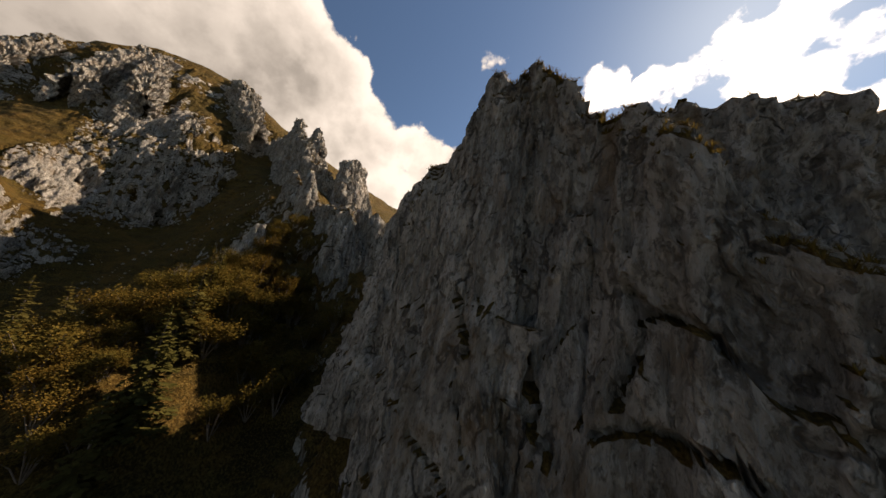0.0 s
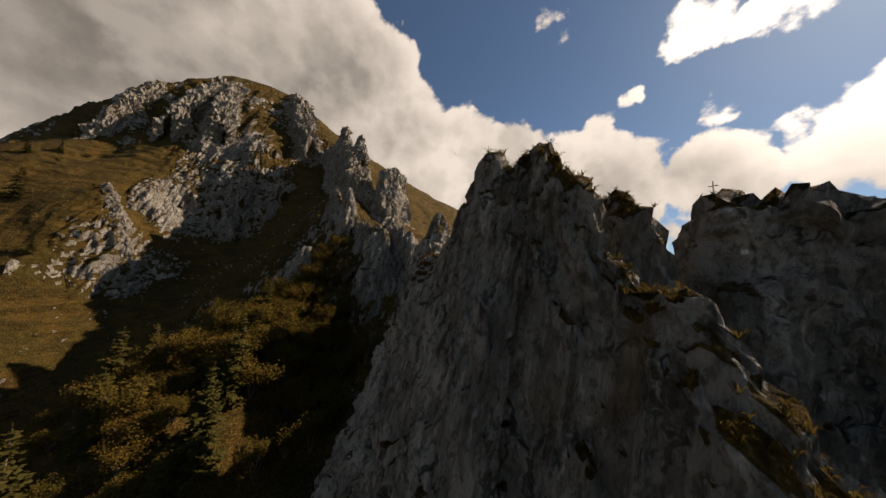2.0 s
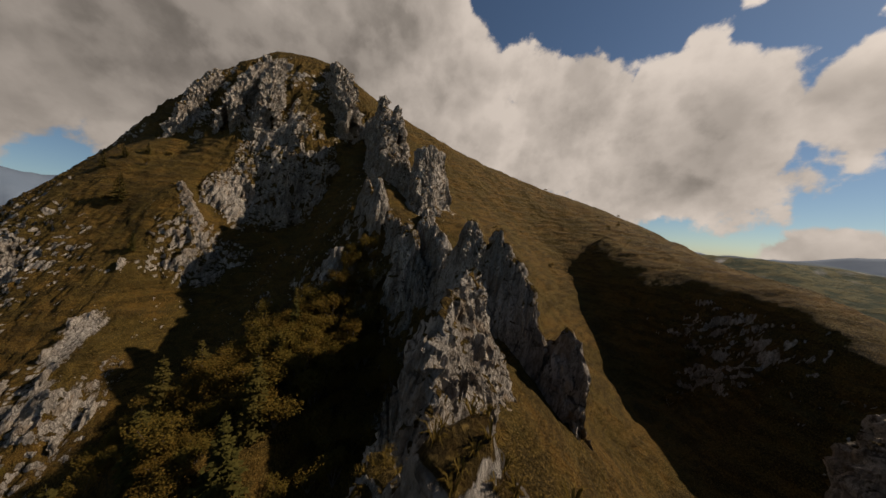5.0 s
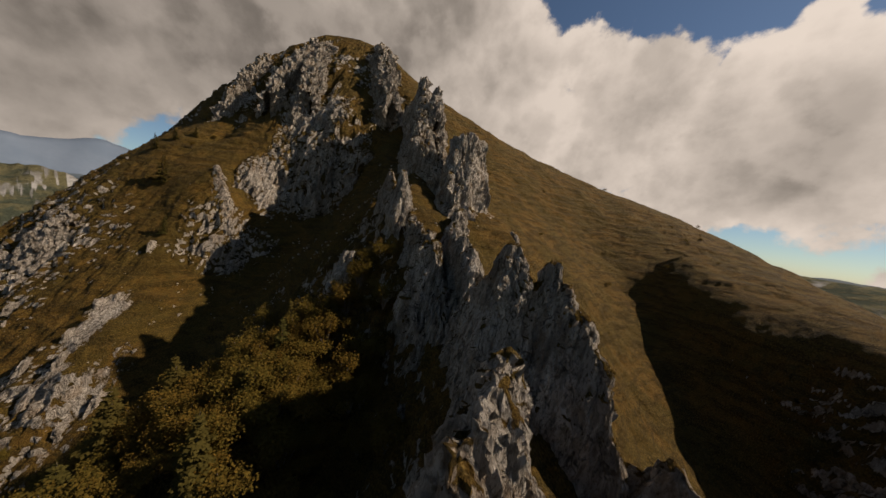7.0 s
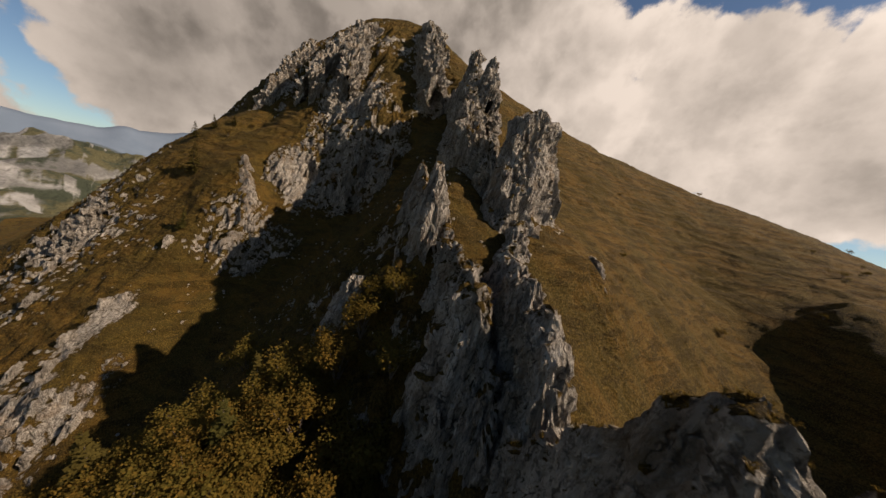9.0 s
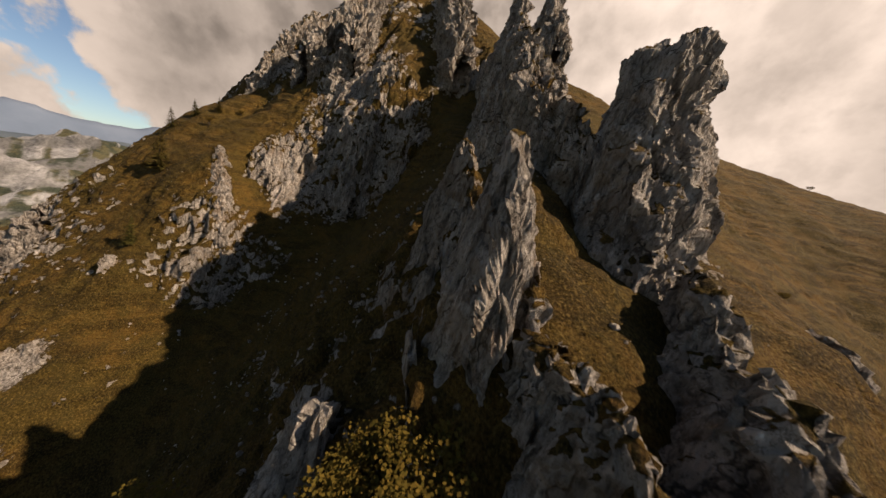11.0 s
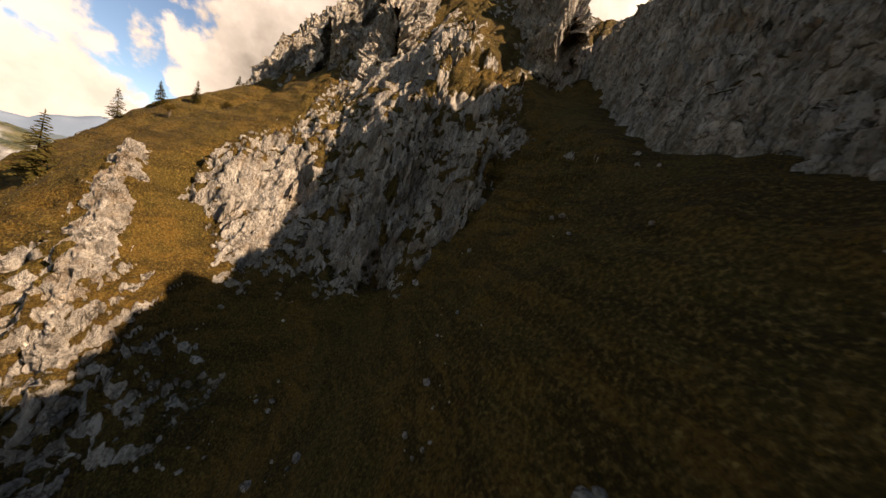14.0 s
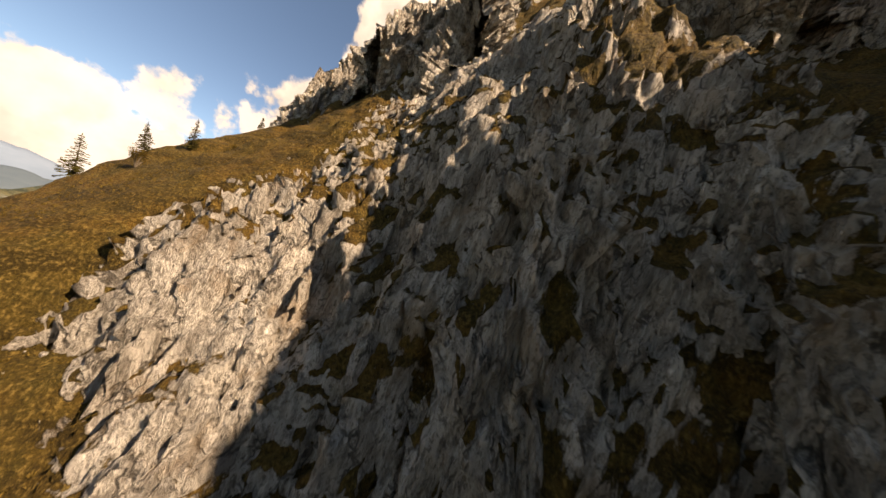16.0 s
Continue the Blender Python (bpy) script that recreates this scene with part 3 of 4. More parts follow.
    nz = np.clip(nn[..., 2], 0, 1)
    ledge = fbm(x / 3.0, y / 3.0, z / 3.0, 3, seed + 33)
    rock = 1.0 - turf * np.clip((nz - 0.42) / 0.3, 0, 1) * 1.7 - turf * np.exp(-D / 1.6) * (0.5 + ledge)
    rock = rock - 0.35 * gash
    me = grid_mesh(name, co, np.clip(rock, 0, 1.2), facets=0.5)
    me.materials.append(ROCK_TURF)
    ob = tagged(new(name, me), label, "rock", group="limestone fins of the ridge")
    pick = np.random.RandomState(seed + 5)
    turn = math.degrees(math.atan2(float(ty.mean()), float(tx.mean())))
    for k in range(plates):
        i, j = pick.randint(2, n - 2), pick.randint(0, co.shape[1])
        if D[i, j] < 1.5 or D[i, j] > 26:
            continue
        big = pick.uniform(0.45, 1.0) * min(1.6, 0.5 + 0.06 * D[i, j])
        plate = new("plate", PLATES[k % len(PLATES)])
        plate.parent = ob
        plate.matrix_basis = Matrix.Translation(co[i, j] - [0, 0, 0.5 * big]) @ pose(0, 0, 0, pick.uniform(-9, 9), pick.uniform(-9, 9), turn + pick.uniform(-14, 14)) @ Matrix.Diagonal(
            (big * pick.uniform(0.6, 1.1), big * pick.uniform(0.7, 1.1), big * pick.uniform(1.2, 2.6), 1))
    grow = (D < 3.5) & (rock < 0.62) & (nz > 0.3)
    return ob, co[grow]


def rock_column(name, label, foot, head, low, top, rx, ry, turn, seed, taper=0.42, flute=0.8):
    """A thick tower of rock: a blocky plan that narrows in steps, split by upright joints, with turf on its ledges."""
    rows, cols = 120, 190
    h = np.linspace(0, 1, rows)[:, None] ** 0.9
    th = np.linspace(0, 2 * np.pi, cols, endpoint=False)[None, :]
    c, s = np.cos(th), np.sin(th)
    ex, ey = np.sign(c) * np.abs(c) ** 0.62, np.sign(s) * np.abs(s) ** 0.62
    ang = np.broadcast_to(0.25 * np.floor(4.2 * vnoise(c * 1.6, s * 1.6, 0.0, seed)), th.shape)
    hs = np.clip(h + 0.05 * ang, 0, 1)
    bench = 0.5 * (np.floor(hs * 5.0) + np.clip((hs * 5.0 % 1.0) / 0.22, 0, 1)) / 5.0 + 0.5 * hs
    k = (1 - taper * np.clip(bench, 0, 1)) * np.sqrt(np.clip((1.0 - h) / 0.07, 0.0, 1.0)) ** 0.9
    a = radians(turn)
    px, py = k * ex * rx, k * ey * ry
    x = foot[0] + (head[0] - foot[0]) * h + px * math.cos(a) - py * math.sin(a)
    y = foot[1] + (head[1] - foot[1]) * h + px * math.sin(a) + py * math.cos(a)
    z = low + (top - low) * (h + 0 * th) + 1.2 * h ** 3 * vnoise(x / 2.2, y / 2.2, 0.0, seed + 2)
    co = np.stack([x, y, z], -1)
    axis_x, axis_y = foot[0] + (head[0] - foot[0]) * h, foot[1] + (head[1] - foot[1]) * h
    out = np.stack([x - axis_x, y - axis_y, 0 * z + 0.6], -1)
    nn = array_normals(co)
    nn = np.where((nn * out).sum(-1, keepdims=True) < 0, -nn, nn)
    wv = 0.6 * vnoise(x / 2.5, y / 2.5, z / 4, seed + 8)
    f = 1.5 * flute * (ridged(x / 3.6, y / 3.6, z / 24.0, 3, seed + 60, 0.5) - 0.9)
    f = f + 0.55 * flute * (ridged(x / 1.1, y / 1.1, z / 5.0, 4, seed + 50, 0.6) - 1.0)
    f = f + 0.5 * flute * lattice(np.floor(x / 1.7 + wv).astype(np.int64), np.floor(y / 1.7 + wv).astype(np.int64), np.floor(z / 4.5 + wv).astype(np.int64), seed)
    f = f + 0.9 * flute * fbm(x / 5.0, y / 5.0, z / 6.0, 3, seed + 70)
    edge = np.clip((1.0 - h) / 0.06, 0.15, 1.0)
    co = co + nn * (f * edge)[..., None]
    nn = array_normals(co)
    nn = np.where((nn * out).sum(-1, keepdims=True) < 0, -nn, nn)
    up = np.clip(nn[..., 2], 0, 1)
    rock = 1.05 - 0.9 * np.clip((up - 0.5) / 0.25, 0, 1)
    me = grid_mesh(name, co, np.clip(rock, 0, 1.2), wrap=True, facets=0.5)
    me.materials.append(ROCK_TURF)
    return tagged(new(name, me), label, "rock", group="limestone fins of the ridge")


tower, tower_turf = rock_fin("rock_tower", "tall grey limestone blade with dry grass on its crest",
         [(-4, 23, 126), (-1, 20, 130.5), (1.6, 17.8, 134.6), (3, 16.6, 136.2), (6, 14.6, 136), (8, 11.5, 131), (9.5, 8.6, 126), (12, 5, 120), (16, 0, 112)], 94, 1.0, 0.16, 0.9, 0.45, 0.17, 3, 0.5,
         cracks=[[(16.4, 123.3), (16.4, 119.8), (16.6, 116.3)], [(17.9, 121.2), (18.5, 120.3), (18.3, 119.0), (17.9, 117.1)], [(18.5, 120.3), (19.5, 119.9), (20.4, 119.1)],
                 [(17.1, 115.9), (18.3, 116.6), (19.3, 116.4), (20.5, 116.2)], [(11.9, 121.0), (14.0, 117.7), (14.7, 116.0), (15.4, 114.5)],
                 [(9.0, 120.3), (10.3, 117.5)], [(7.8, 113.4), (10.0, 111.6)]])
block, block_turf = rock_fin("rock_block", "blocky grey limestone tower with a grassy top",
         [(8.6, 21, 132), (9.2, 18, 135), (10.2, 16, 133.8), (10.6, 14.4, 130), (11, 13, 124)], 96, 1.2, 0.09, 0.6, 0.5, 0.26, 5, 0.5)
cairn, cairn_turf = rock_fin("summit_rock", "broad dark limestone block that carries a small cross",
         [(46, 62, 118), (36, 50, 127), (28.5, 39.5, 131.5), (21.8, 29.5, 133), (16.6, 20.6, 134.4), (13.8, 16.5, 134.4), (20, 14, 133.6), (28, 12, 131.5), (38, 8, 126), (48, 2, 116)], 94, 1.3, 0.15, 0.4, 0.7, 0.3, 8, 0.3)
rock_fin("rock_crest", "low jagged limestone crest between two towers",
         [(-1, 24, 130), (-3, 29, 135), (-4, 34, 134), (-4, 39, 137), (-5, 45, 134)], 108, 0.7, 0.3, 1.4, 0.6, 0.26, 11, 0.35)
fin, fin_turf = rock_fin("rock_fin", "twin-pointed grey limestone fin",
         [(-19.5, 60, 127), (-16, 58, 133), (-12.2, 55.6, 138.5), (-9.6, 54, 142.6), (-8.4, 53.4, 144.0), (-7.3, 53.4, 140.5), (-6.3, 54, 138.5), (-5.2, 54.8, 140.8), (-4.5, 55.1, 142.5),
          (-3, 54.5, 139), (-0.5, 53.5, 136), (2.5, 51.5, 132), (4.5, 50, 124)], 106, 0.6, 0.2, 0.5, 0.5, 0.22, 14, 0.45)
rock_fin("rock_fin", "small pointed grey limestone fin",
         [(4, 52, 124), (7, 50.5, 130), (10, 49, 122)], 104, 0.6, 0.22, 0.9, 0.5, 0.28, 17, 0.3)
rock_fin("rock_rib", "broken limestone rib climbing the ridge",
         [(-32, 82, 149), (-29, 74, 145), (-23.5, 67, 142.4), (-20, 64.5, 141), (-16.5, 61.5, 137), (-14, 59.5, 130), (-12, 58, 122)], 112, 0.8, 0.22, 1.6, 0.8, 0.28, 20, 0.3)
rock_fin("rock_rib", "pale slabby limestone rib beside a dark gully",
         [(-39, 71, 147), (-36, 68.5, 144), (-31, 65.5, 142), (-26, 62.5, 141.5), (-22.5, 61, 135), (-20, 59.5, 129), (-18, 58, 121)], 112, 0.8, 0.2, 1.4, 0.8, 0.22, 21, 0.5)
rock_fin("rock_pin", "small jagged limestone pin on a grass slope",
         [(-24, 97, 141), (-22, 94.5, 145), (-19, 91, 140), (-16, 88, 132)], 124, 0.5, 0.2, 1.0, 0.6, 0.3, 22, 0.2)
rock_fin("rock_pinnacle", "leaning limestone pinnacle beside a grassy notch",
         [(-37.5, 67, 141), (-39, 67.6, 148), (-41, 69, 155), (-42.2, 70, 152), (-43.5, 70.5, 147)], 132, 0.8, 0.14, 0.8, 0.5, 0.22, 23, 0.3)
rock_fin("rock_pinnacle", "stubby pale limestone pinnacle above a smooth face",
         [(-42, 70, 147), (-45, 70.5, 151.5), (-47.0, 70.9, 156.0), (-48, 71, 156.2), (-49, 70.4, 150), (-50.5, 69, 142)], 128, 0.7, 0.09, 0.5, 0.5, 0.2, 26, 0.6)
rock_column("rock_pillar", "massive grey limestone pillar with grassy ledges", (-33.5, 88.5), (-39.5, 93.5), 132, 170.0, 6.6, 13.0, -9.0, 29, 0.52, 0.8)
rock_fin("rock_wall", "smooth pale limestone wall above a grassy gully",
         [(-41, 84, 157), (-46, 88, 163), (-51, 89, 167), (-58, 93, 177), (-66, 103, 185), (-74, 112, 193), (-83, 121, 202), (-92, 128, 203), (-106, 138, 206)], 140, 1.4, 0.17, 1.6, 1.0, 0.36, 32, 0.45)
rock_fin("rock_spire", "rounded limestone spire beside a taller one",
         [(-58, 101, 182), (-62, 105, 192), (-64.5, 107.5, 195.5), (-68, 110, 188)], 160, 1.6, 0.16, 1.3, 0.9, 0.33, 33, 0.3)
rock_fin("rock_spire", "tall pointed limestone spire on the crest",
         [(-73, 111, 190), (-78, 116, 199), (-82, 120, 209), (-86, 124, 203), (-92, 129, 200)], 165, 1.3, 0.17, 1.6, 1.0, 0.35, 35, 0.3)
rock_fin("rock_buttress", "steep pale limestone buttress under the summit",
         [(-175, 73, 177), (-181, 80, 198), (-188, 90, 215), (-196, 103, 235)], 160, 2.6, 0.22, 1.8, 1.4, 0.5, 41, 0.35)
rock_fin("rock_buttress", "plated limestone buttress under a grassy summit",
         [(-156, 87, 199), (-161, 96, 213), (-170, 109, 234), (-181, 122, 250)], 172, 2.6, 0.25, 2.2, 1.6, 0.5, 43, 0.3)
rock_fin("rock_buttress", "plated limestone buttress beside a strip of turf",
         [(-136, 97, 199), (-148, 105, 218), (-158, 111, 230), (-171, 126, 250)], 172, 2.4, 0.25, 2.2, 1.6, 0.5, 45, 0.3)
rock_fin("rock_crag", "dark limestone crag forming the second summit",
         [(-108, 126, 205), (-118, 131, 223), (-132, 140, 243), (-150, 150, 256), (-168, 158, 262)], 185, 2.5, 0.25, 2.0, 1.8, 0.55, 47, 0.35)
rock_fin("rock_rib", "narrow pale limestone rib standing out of the turf",
         [(-134, 61.5, 152.5), (-129, 61, 153), (-122, 61, 145.5), (-118, 61, 141), (-113, 61, 132), (-108, 63, 125)], [148, 147, 137, 131, 120, 112], 0.9, 0.3, 0.4, 0.6, 0.28, 51, 0.15)
rock_fin("rock_buttress", "shaded fluted limestone buttress with grass on its ledges",
         [(-109, 92, 146), (-113, 94, 162), (-117, 99, 176), (-120, 105, 192), (-127, 111, 201)], [130, 134, 142, 160, 180], 2.2, 0.22, 1.6, 1.3, 0.3, 53, 0.75)
rock_fin("rock_buttress", "fluted limestone buttress next to a dark chimney",
         [(-100, 99, 150), (-103, 102, 163), (-106, 108, 174), (-110, 116, 186)], [138, 142, 152, 168], 1.6, 0.2, 1.4, 1.2, 0.3, 54, 0.6)
rock_fin("rock_outcrop", "small sunlit limestone outcrop in the shaded gully",
         [(-44, 59, 128), (-46, 60.5, 136), (-48, 62, 134), (-50, 63, 129)], 118, 0.8, 0.25, 0.8, 0.7, 0.28, 58, 0.2)
rock_fin("rock_fin", "thin pale limestone edge on the skyline of the slope",
         [(-158, 10, 100), (-152, 17, 112), (-147, 24, 124), (-144, 30, 131)], 85, 0.8, 0.3, 1.2, 0.9, 0.4, 60, 0.2)


# ---- plants, stones and small things ----
rng = random.Random(11)


def part(name, me, mat, parent, label=""):
    me.materials.append(mat)
    ob = new(name, me)
    ob.parent = parent
    return tagged(ob, label)


def raw_mesh(name, verts, faces, smooth=False):
    me = bpy.data.meshes.new(name)
    me.from_pydata(verts, [], faces)
    if smooth:
        me.polygons.foreach_set("use_smooth", np.ones(len(faces), dtype=bool))
    me.update()
    return me


def tube(path, radii, sides=7):
    """Vertices and faces of a tapered limb along a path."""
    vs, fs = [], []
    for k, (p, r) in enumerate(zip(path, radii)):
        d = (Vector(path[min(k + 1, len(path) - 1)]) - Vector(path[max(k - 1, 0)])).normalized()
        a = d.orthogonal().normalized()
        c = d.cross(a)
        for i in range(sides):
            w = 2 * math.pi * i / sides
            vs.append(Vector(p) + (a * math.cos(w) + c * math.sin(w)) * r)
        if k:
            o = (k - 1) * sides
            fs += [(o + i, o + (i + 1) % sides, o + sides + (i + 1) % sides, o + sides + i) for i in range(sides)]
    return vs, fs


def spray(vs, fs, base, tip, width):
    """One flat needle or leaf spray from base to tip."""
    base, tip = Vector(base), Vector(tip)
    d = tip - base
    side = d.cross(Vector((rng.uniform(-.4, .4), rng.uniform(-.4, .4), 1))).normalized() * width
    o = len(vs)
    vs += [base, base + d * 0.45 + side, tip, base + d * 0.5 - side]
    fs.append((o, o + 1, o + 2, o + 3))


def spruce(height, spread, seed):
    """A ragged mountain spruce: trunk and drooping whorls of branch sprays."""
    rng.seed(seed)
    tree = new("spruce")
    bend = rng.uniform(-.03, .03) * height
    path = [(bend * k * k / 36, 0, height * k / 6) for k in range(7)]
    vs, fs = tube(path, [0.022 * height * (1 - k / 6.6) for k in range(7)])
    part("trunk", raw_mesh("trunk", vs, fs, True), BARK, tree)
    vs, fs = [], []
    whorls = int(height * 3.2)
    for w in range(whorls):
        h = 0.07 + 0.93 * w / whorls
        z = h * height
        reach = spread * (1 - h) ** 0.8 * rng.uniform(0.75, 1.15) + 0.12
        for k in range(rng.randint(7, 10)):
            if rng.random() < 0.14:
                continue
            a = rng.uniform(0, 2 * math.pi)
            r = reach * rng.uniform(0.55, 1.1)
            out = Vector((math.cos(a), math.sin(a), 0))
            root = Vector((bend * h * h, 0, z))
            tip = root + out * r + Vector((0, 0, -r * rng.uniform(0.15, 0.5)))
            steps = max(2, int(r / 0.28))
            for q in range(steps):
                f = (q + 0.6) / steps
                p = root.lerp(tip, f) + Vector((0, 0, -0.05 * r * f * f))
                for sgn in (-1, 1):
                    side = out.cross(Vector((0, 0, 1))) * sgn
                    ln = (0.20 + 0.30 * r * (1 - f * 0.6)) * rng.uniform(0.6, 1.1)
                    spray(vs, fs, p, p + (out * 0.7 + side * 0.8 + Vector((0, 0, -0.35))).normalized() * ln, 0.19 * rng.uniform(0.6, 1.3))
            spray(vs, fs, root.lerp(tip, 0.8), tip + out * 0.2, 0.12)
    for k in range(5):
        spray(vs, fs, (bend, 0, height * (0.95 + 0.01 * k)), (bend + rng.uniform(-.1, .1), rng.uniform(-.1, .1), height * (0.99 + .012 * k)), 0.06)
    part("crown", raw_mesh("crown", vs, fs), NEEDLES, tree)
    return tree


def shrub(height, spread, seed):
    """A broad-leaved shrub: several stems and loose clumps of small leaves."""
    rng.seed(seed)
    bush = new("shrub")
    vs, fs, tips = [], [], []
    for k in range(7):
        a = 2 * math.pi * k / 7 + rng.uniform(-.4, .4)
        r = spread * rng.uniform(0.3, 0.9)
        top = Vector((math.cos(a) * r, math.sin(a) * r, height * rng.uniform(0.55, 1.0)))
        mid = top * 0.5 + Vector((0, 0, height * 0.1))
        v, f = tube([(0, 0, 0), tuple(mid), tuple(top)], [0.05 * height / 3, 0.035 * height / 3, 0.012 * height / 3], 5)
        fs += [tuple(i + len(vs) for i in q) for q in f]
        vs += v
        tips += [top, mid.lerp(top, 0.6)]
    part("stem", raw_mesh("stem", vs, fs, True), BARK, bush)
    vs, fs = [], []
    for tip in tips:
        size = spread * rng.uniform(0.28, 0.5)
        for k in range(150):
            d = Vector((rng.gauss(0, 1), rng.gauss(0, 1), rng.gauss(0, 0.8))).normalized() * size * rng.random() ** 0.45
            p = tip + d
            spray(vs, fs, p, p + Vector((rng.uniform(-1, 1), rng.uniform(-1, 1), rng.uniform(-.6, .6))).normalized() * rng.uniform(0.10, 0.20), rng.uniform(0.04, 0.075))
    part("foliage", raw_mesh("foliage", vs, fs), LEAVES, bush)
    return bush


def planted(kind, sources, spots, label, category, group):
    """Copies of the sources at spots (x, y, scale), rooted in the ground."""
    for k, (x, y, s) in enumerate(spots):
        src = sources[k % len(sources)]
        z = ground_at(x, y)[0]
        m = pose(x, y, z - 0.25, rng.uniform(-4, 4), rng.uniform(-4, 4), rng.uniform(0, 360)) @ Matrix.Scale(s, 4)
        if k < len(sources):
            src.matrix_basis = m
            tagged(src, label, category, group)
        else:
            ob = copy_thing(src, m)
            ob.matrix_basis = m
            tagged(ob, label, category, group)


SPRUCES = [spruce(8.0, 2.1, 3), spruce(9.0, 2.0, 4), spruce(7.0, 2.0, 5)]
spots = [(-143, 49, 1.35), (-119, 45.6, 0.75), (-166, 51, 0.95), (-167, 57, 0.75), (-165, 63, 0.6), (-178, 70, 0.45), (-187, 77, 0.4),
         (-32, 33, 1.3), (-35, 38, 1.25), (-30, 28, 1.5), (-40, 45, 1.0), (-28, 23, 1.4), (-47, 29, 1.4), (-45, 49, 1.0), (-41, 25, 1.3), (-52, 36, 1.2), (-36, 18, 1.4), (-46, 17, 1.3)]
planted("spruce", SPRUCES, spots, "ragged olive-green mountain spruce on a steep slope", "spruce tree", "spruces on the slopes")
SHRUBS = [shrub(3.0, 1.9, 13), shrub(2.4, 1.7, 14), shrub(3.4, 1.6, 15)]
rng.seed(5)
spots = [(-37 + rng.gauss(0, 6), 43 + rng.gauss(0, 7), rng.uniform(1.2, 2.1)) for _ in range(110)]
spots += [(-54 + rng.gauss(0, 6), 34 + rng.gauss(0, 8), rng.uniform(0.8, 1.5)) for _ in range(40)]
spots += [(-37 + rng.gauss(0, 8), 24 + rng.gauss(0, 9), rng.uniform(0.8, 1.4)) for _ in range(40)]
spots += [(x, y, s) for x, y, s in ((-146, 47, 0.9), (-157, 60, 0.8), (-163, 69, 0.7), (-134, 60, 0.5), (-150, 36, 0.8), (-104, 30, 0.7), (-86, 20, 1.1), (-96, 16, 1.0))]
spots += [(rng.uniform(-60, 60), rng.uniform(120, 235), rng.uniform(0.4, 0.8)) for _ in range(14)]
planted("shrub", SHRUBS, spots, "brown-green autumn shrub rooted in the turf", "shrub", "shrubs on the slopes")


def scatter_outcrops():
    rng.seed(21)
    made = 0
    while made < 45:
        x, y = rng.uniform(-150, -20), rng.uniform(15, 112)
        z, rock, sx, sy = ground_at(x, y)
        g = math.hypot(sx, sy)
        if not 0.26 < rock < 0.62 or g < 0.5 or (x > -55 and y < 50):
            continue
        s = rng.uniform(0.5, 1.0) * (1.5 if rock > 0.42 else 0.8)
        ob = new("outcrop", PLATES[made % 6])
        ob.matrix_basis = pose(x, y, z - 0.25 * s, rng.uniform(-14, 14), rng.uniform(-12, 12), 135 + rng.uniform(-22, 22)) @ Matrix.Diagonal((s * rng.uniform(.8, 1.7), s * rng.uniform(.6, 1.0), s * rng.uniform(.9, 2.0), 1))
        tagged(ob, "weathered grey limestone plate standing in the turf", "rock", "limestone plates on the slopes")
        made += 1


scatter_outcrops()


def stones():
    """Loose stones and small scree on the turf, too many to count."""
    rng.seed(31)
    vs, fs = [], []
    for _ in range(3200):
        if rng.random() < 0.6:
            x, y = rng.gauss(-68, 18), rng.gauss(74, 13)
        else:
            x, y = rng.uniform(-140, -60), rng.uniform(15, 80)
        z, rock, sx, sy = ground_at(x, y)
        if noise.noise(Vector((x / 5.0, y / 5.0, 3.0))) < 0.18:
            continue
        s = 0.08 + 0.42 * rng.random() ** 3.5
        o = len(vs)
        ring = rng.randint(5, 6)
        tilt = Matrix.Rotation(rng.uniform(0, 6.28), 3, "Z") @ Matrix.Rotation(rng.uniform(-.5, .5), 3, "X")
        for lv, r, zz in ((0, 0.8, -0.5), (1, 1.0, 0.15), (2, 0.55, 0.62)):
            for i in range(ring):
                w = 6.283 * i / ring + lv * 0.3
                vs.append(Vector((x, y, z + 0.1 * s)) + tilt @ Vector((math.cos(w) * r * s * rng.uniform(.7, 1.2), math.sin(w) * r * s * rng.uniform(.5, .9), zz * s * rng.uniform(.8, 1.2))))
        for lv in (0, 1):
            for i in range(ring):
                a, b = o + lv * ring + i, o + lv * ring + (i + 1) % ring
                fs.append((a, b, b + ring, a + ring))
        fs.append(tuple(o + 2 * ring + i for i in range(ring)))
    me = raw_mesh("loose_stones", vs, fs)
    set_mask(me, np.ones(len(vs)))
    me.materials.append(ROCK_TURF)
    tagged(new("loose_stones", me), "loose grey stones lying on the turf", "stones", kind="stuff")


stones()


def tuft_mesh(name, label, roots, blades, length, seed):
    """Tussocks of long dry blades that arch outwards."""
    rng.seed(seed)
    vs, fs = [], []
    for x, y, z in roots:
        size = rng.uniform(0.6, 1.15) * length
        for _ in range(blades):
            a = rng.uniform(0, 6.283)
            out = Vector((math.cos(a), math.sin(a), 0))
            w = out.cross(Vector((0, 0, 1))) * rng.uniform(0.007, 0.015) * (1 + length)
            p = Vector((x, y, z - 0.03)) + out * rng.uniform(0, 0.12) * length
            l = size * rng.uniform(0.6, 1.1)
            q = p + out * l * 0.35 + Vector((0, 0, l * 0.62))
            r = p + out * l * rng.uniform(0.7, 1.0) + Vector((0, 0, l * rng.uniform(0.25, 0.75)))
            o = len(vs)
            vs += [p - w, p + w, q + w * 0.7, q - w * 0.7, r]
            fs += [(o, o + 1, o + 2, o + 3), (o + 3, o + 2, o + 4)]
    me = raw_mesh(name, vs, fs)
    me.materials.append(STRAW)
    return tagged(new(name, me), label, "grass", kind="stuff")


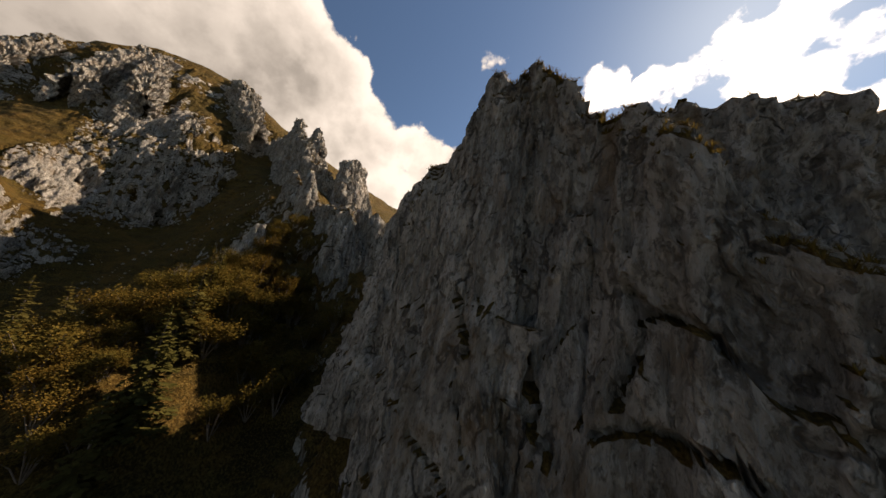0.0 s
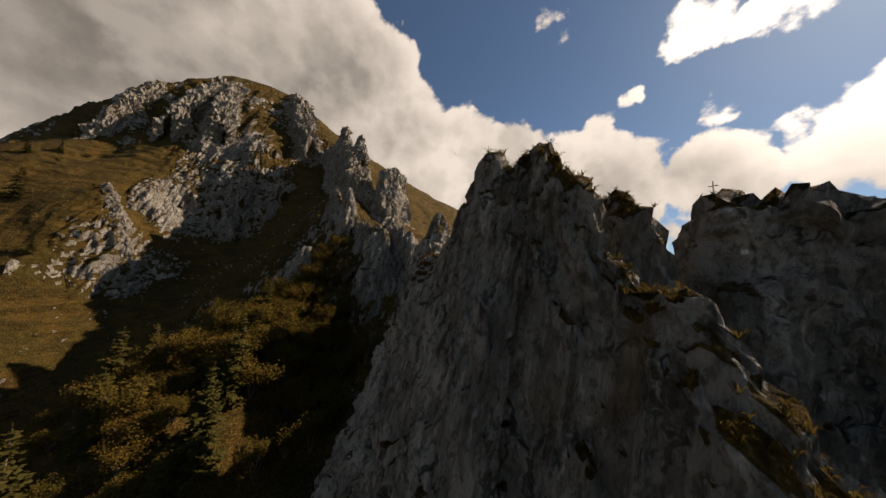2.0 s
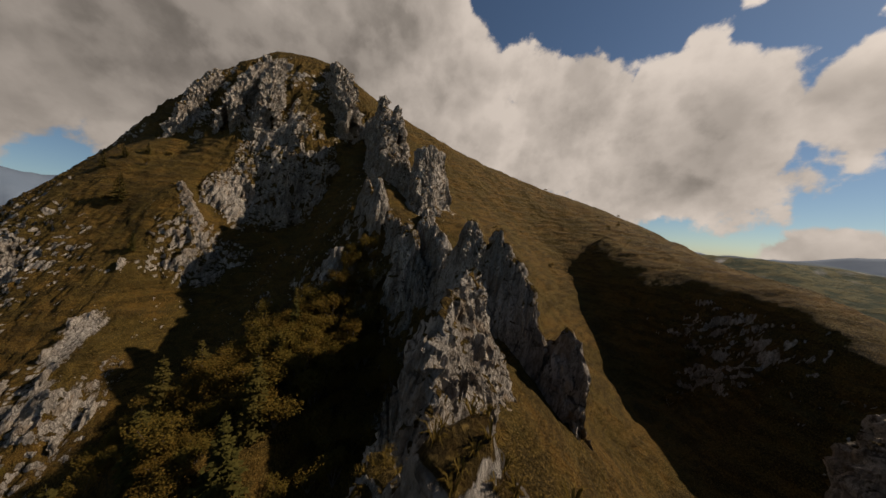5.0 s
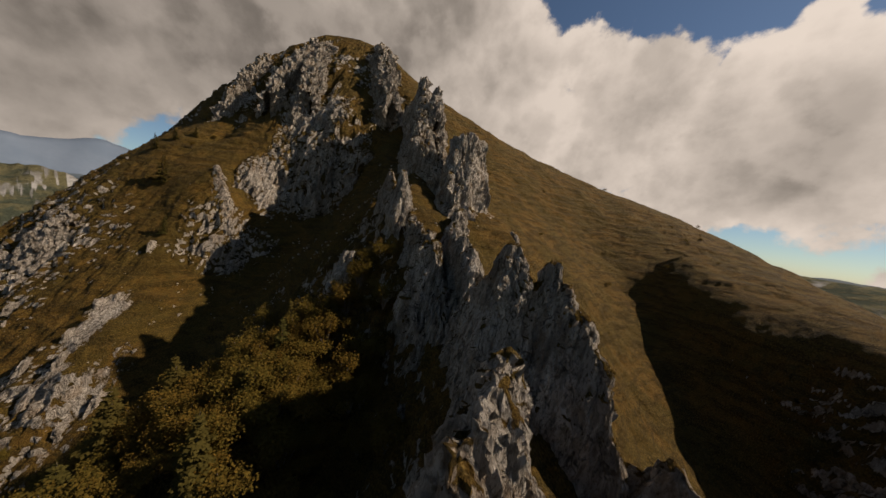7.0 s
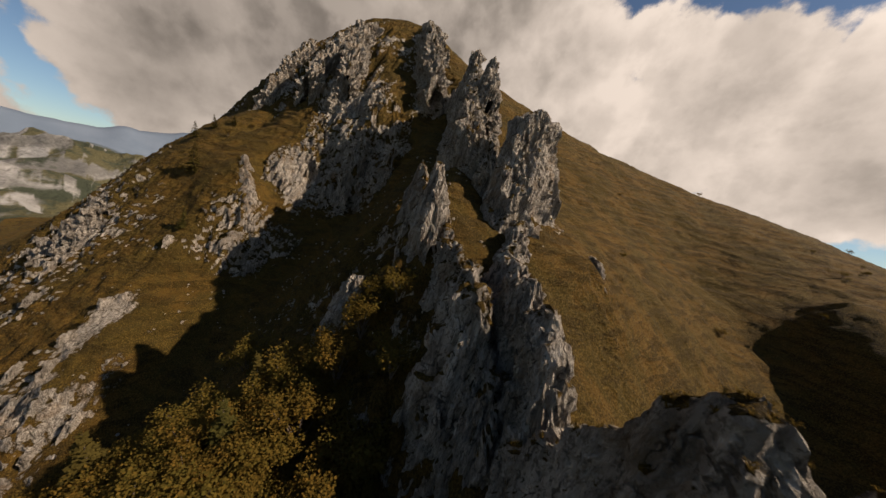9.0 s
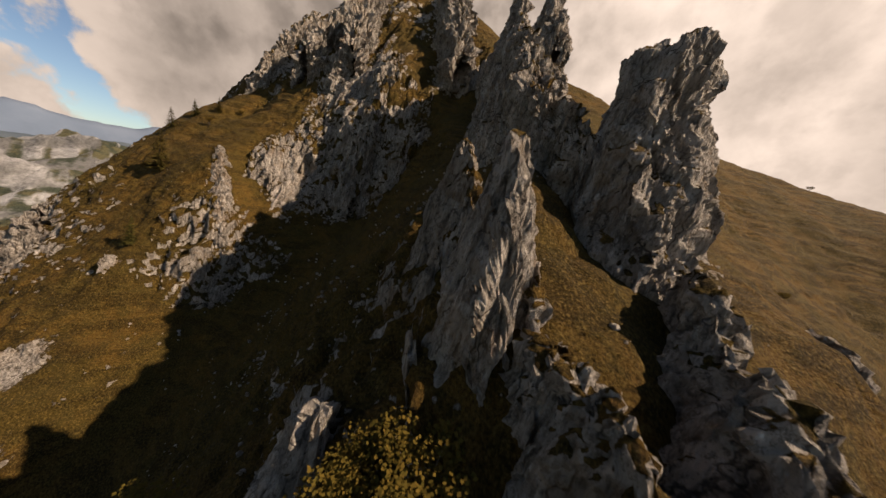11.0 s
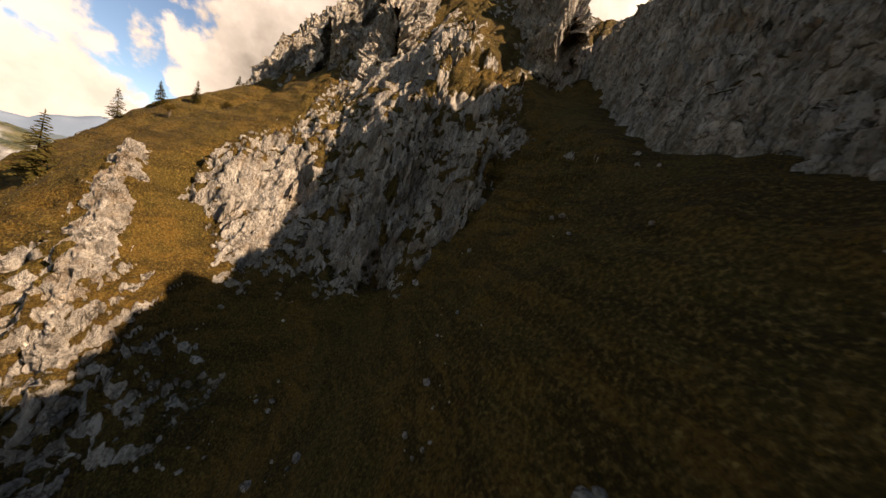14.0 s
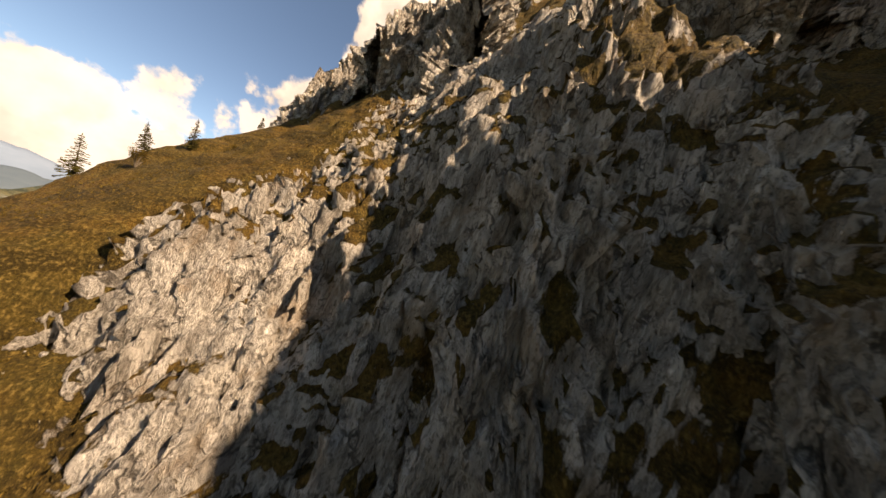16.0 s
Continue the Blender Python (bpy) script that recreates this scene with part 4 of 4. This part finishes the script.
def some(points, count, seed):
    rng.seed(seed)
    pts = [tuple(float(c) for c in p) for p in points]
    return rng.sample(pts, min(count, len(pts)))


tuft_mesh("tower_grass", "dry golden grass tussocks on the tower's crest", some(tower_turf, 900, 1), 14, 0.36, 2)
tuft_mesh("block_grass", "dry golden grass tussocks on the rock block", some(block_turf, 450, 3), 14, 0.34, 4)
tuft_mesh("fin_grass", "dry golden grass tussocks on the twin fin", some(fin_turf, 360, 5), 14, 0.36, 6)
tuft_mesh("cairn_grass", "thin dry grass beside the cross", some(cairn_turf, 160, 7), 9, 0.4, 8)
rng.seed(41)
roots = []
while len(roots) < 5200:
    x, y = rng.gauss(-66, 20), rng.gauss(72, 13)
    z, rock, sx, sy = ground_at(x, y)
    if rock < 0.42:
        roots.append((x, y, z))
while len(roots) < 8200:
    x, y = rng.uniform(-150, -100), rng.uniform(40, 82)
    z, rock, sx, sy = ground_at(x, y)
    if rock < 0.40:
        roots.append((x, y, z))
tuft_mesh("slope_grass", "rusty autumn grass tussocks on the slopes", roots, 9, 0.34, 9)


def box_part(name, size, at, mat, parent, label=""):
    bm = bmesh.new()
    bmesh.ops.create_cube(bm, size=1.0, matrix=Matrix.Translation(at) @ Matrix.Diagonal((*size, 1)))
    bmesh.ops.bevel(bm, geom=bm.edges[:], offset=min(size) * 0.18, segments=1, affect="EDGES")
    me = bpy.data.meshes.new(name)
    bm.to_mesh(me)
    bm.free()
    return part(name, me, mat, parent, label)


def summit_cross(x, y, z):
    cross = tagged(new("summit_cross"), "small dark wooden summit cross with a grey plate", "cross")
    box_part("post", (0.055, 0.055, 1.15), (0, 0, 0.45), WEATHERED, cross)
    box_part("crossbar", (0.50, 0.045, 0.055), (0, 0, 0.68), WEATHERED, cross)
    box_part("plate", (0.20, 0.03, 0.14), (0.02, -0.045, 0.10), PLATE, cross, "weathered grey plate")
    cross.matrix_basis = pose(x, y, z, 0, 0, -35) @ Matrix.Scale(0.7, 4)


cairn_mesh = np.array([v.co for v in cairn.data.vertices])
near_cross = cairn_mesh[np.hypot(cairn_mesh[:, 0] - 13.5, cairn_mesh[:, 1] - 16.2) < 1.3]
perch = near_cross[near_cross[:, 2].argmax()]
summit_cross(float(perch[0]), float(perch[1]), float(perch[2]) - 0.04)
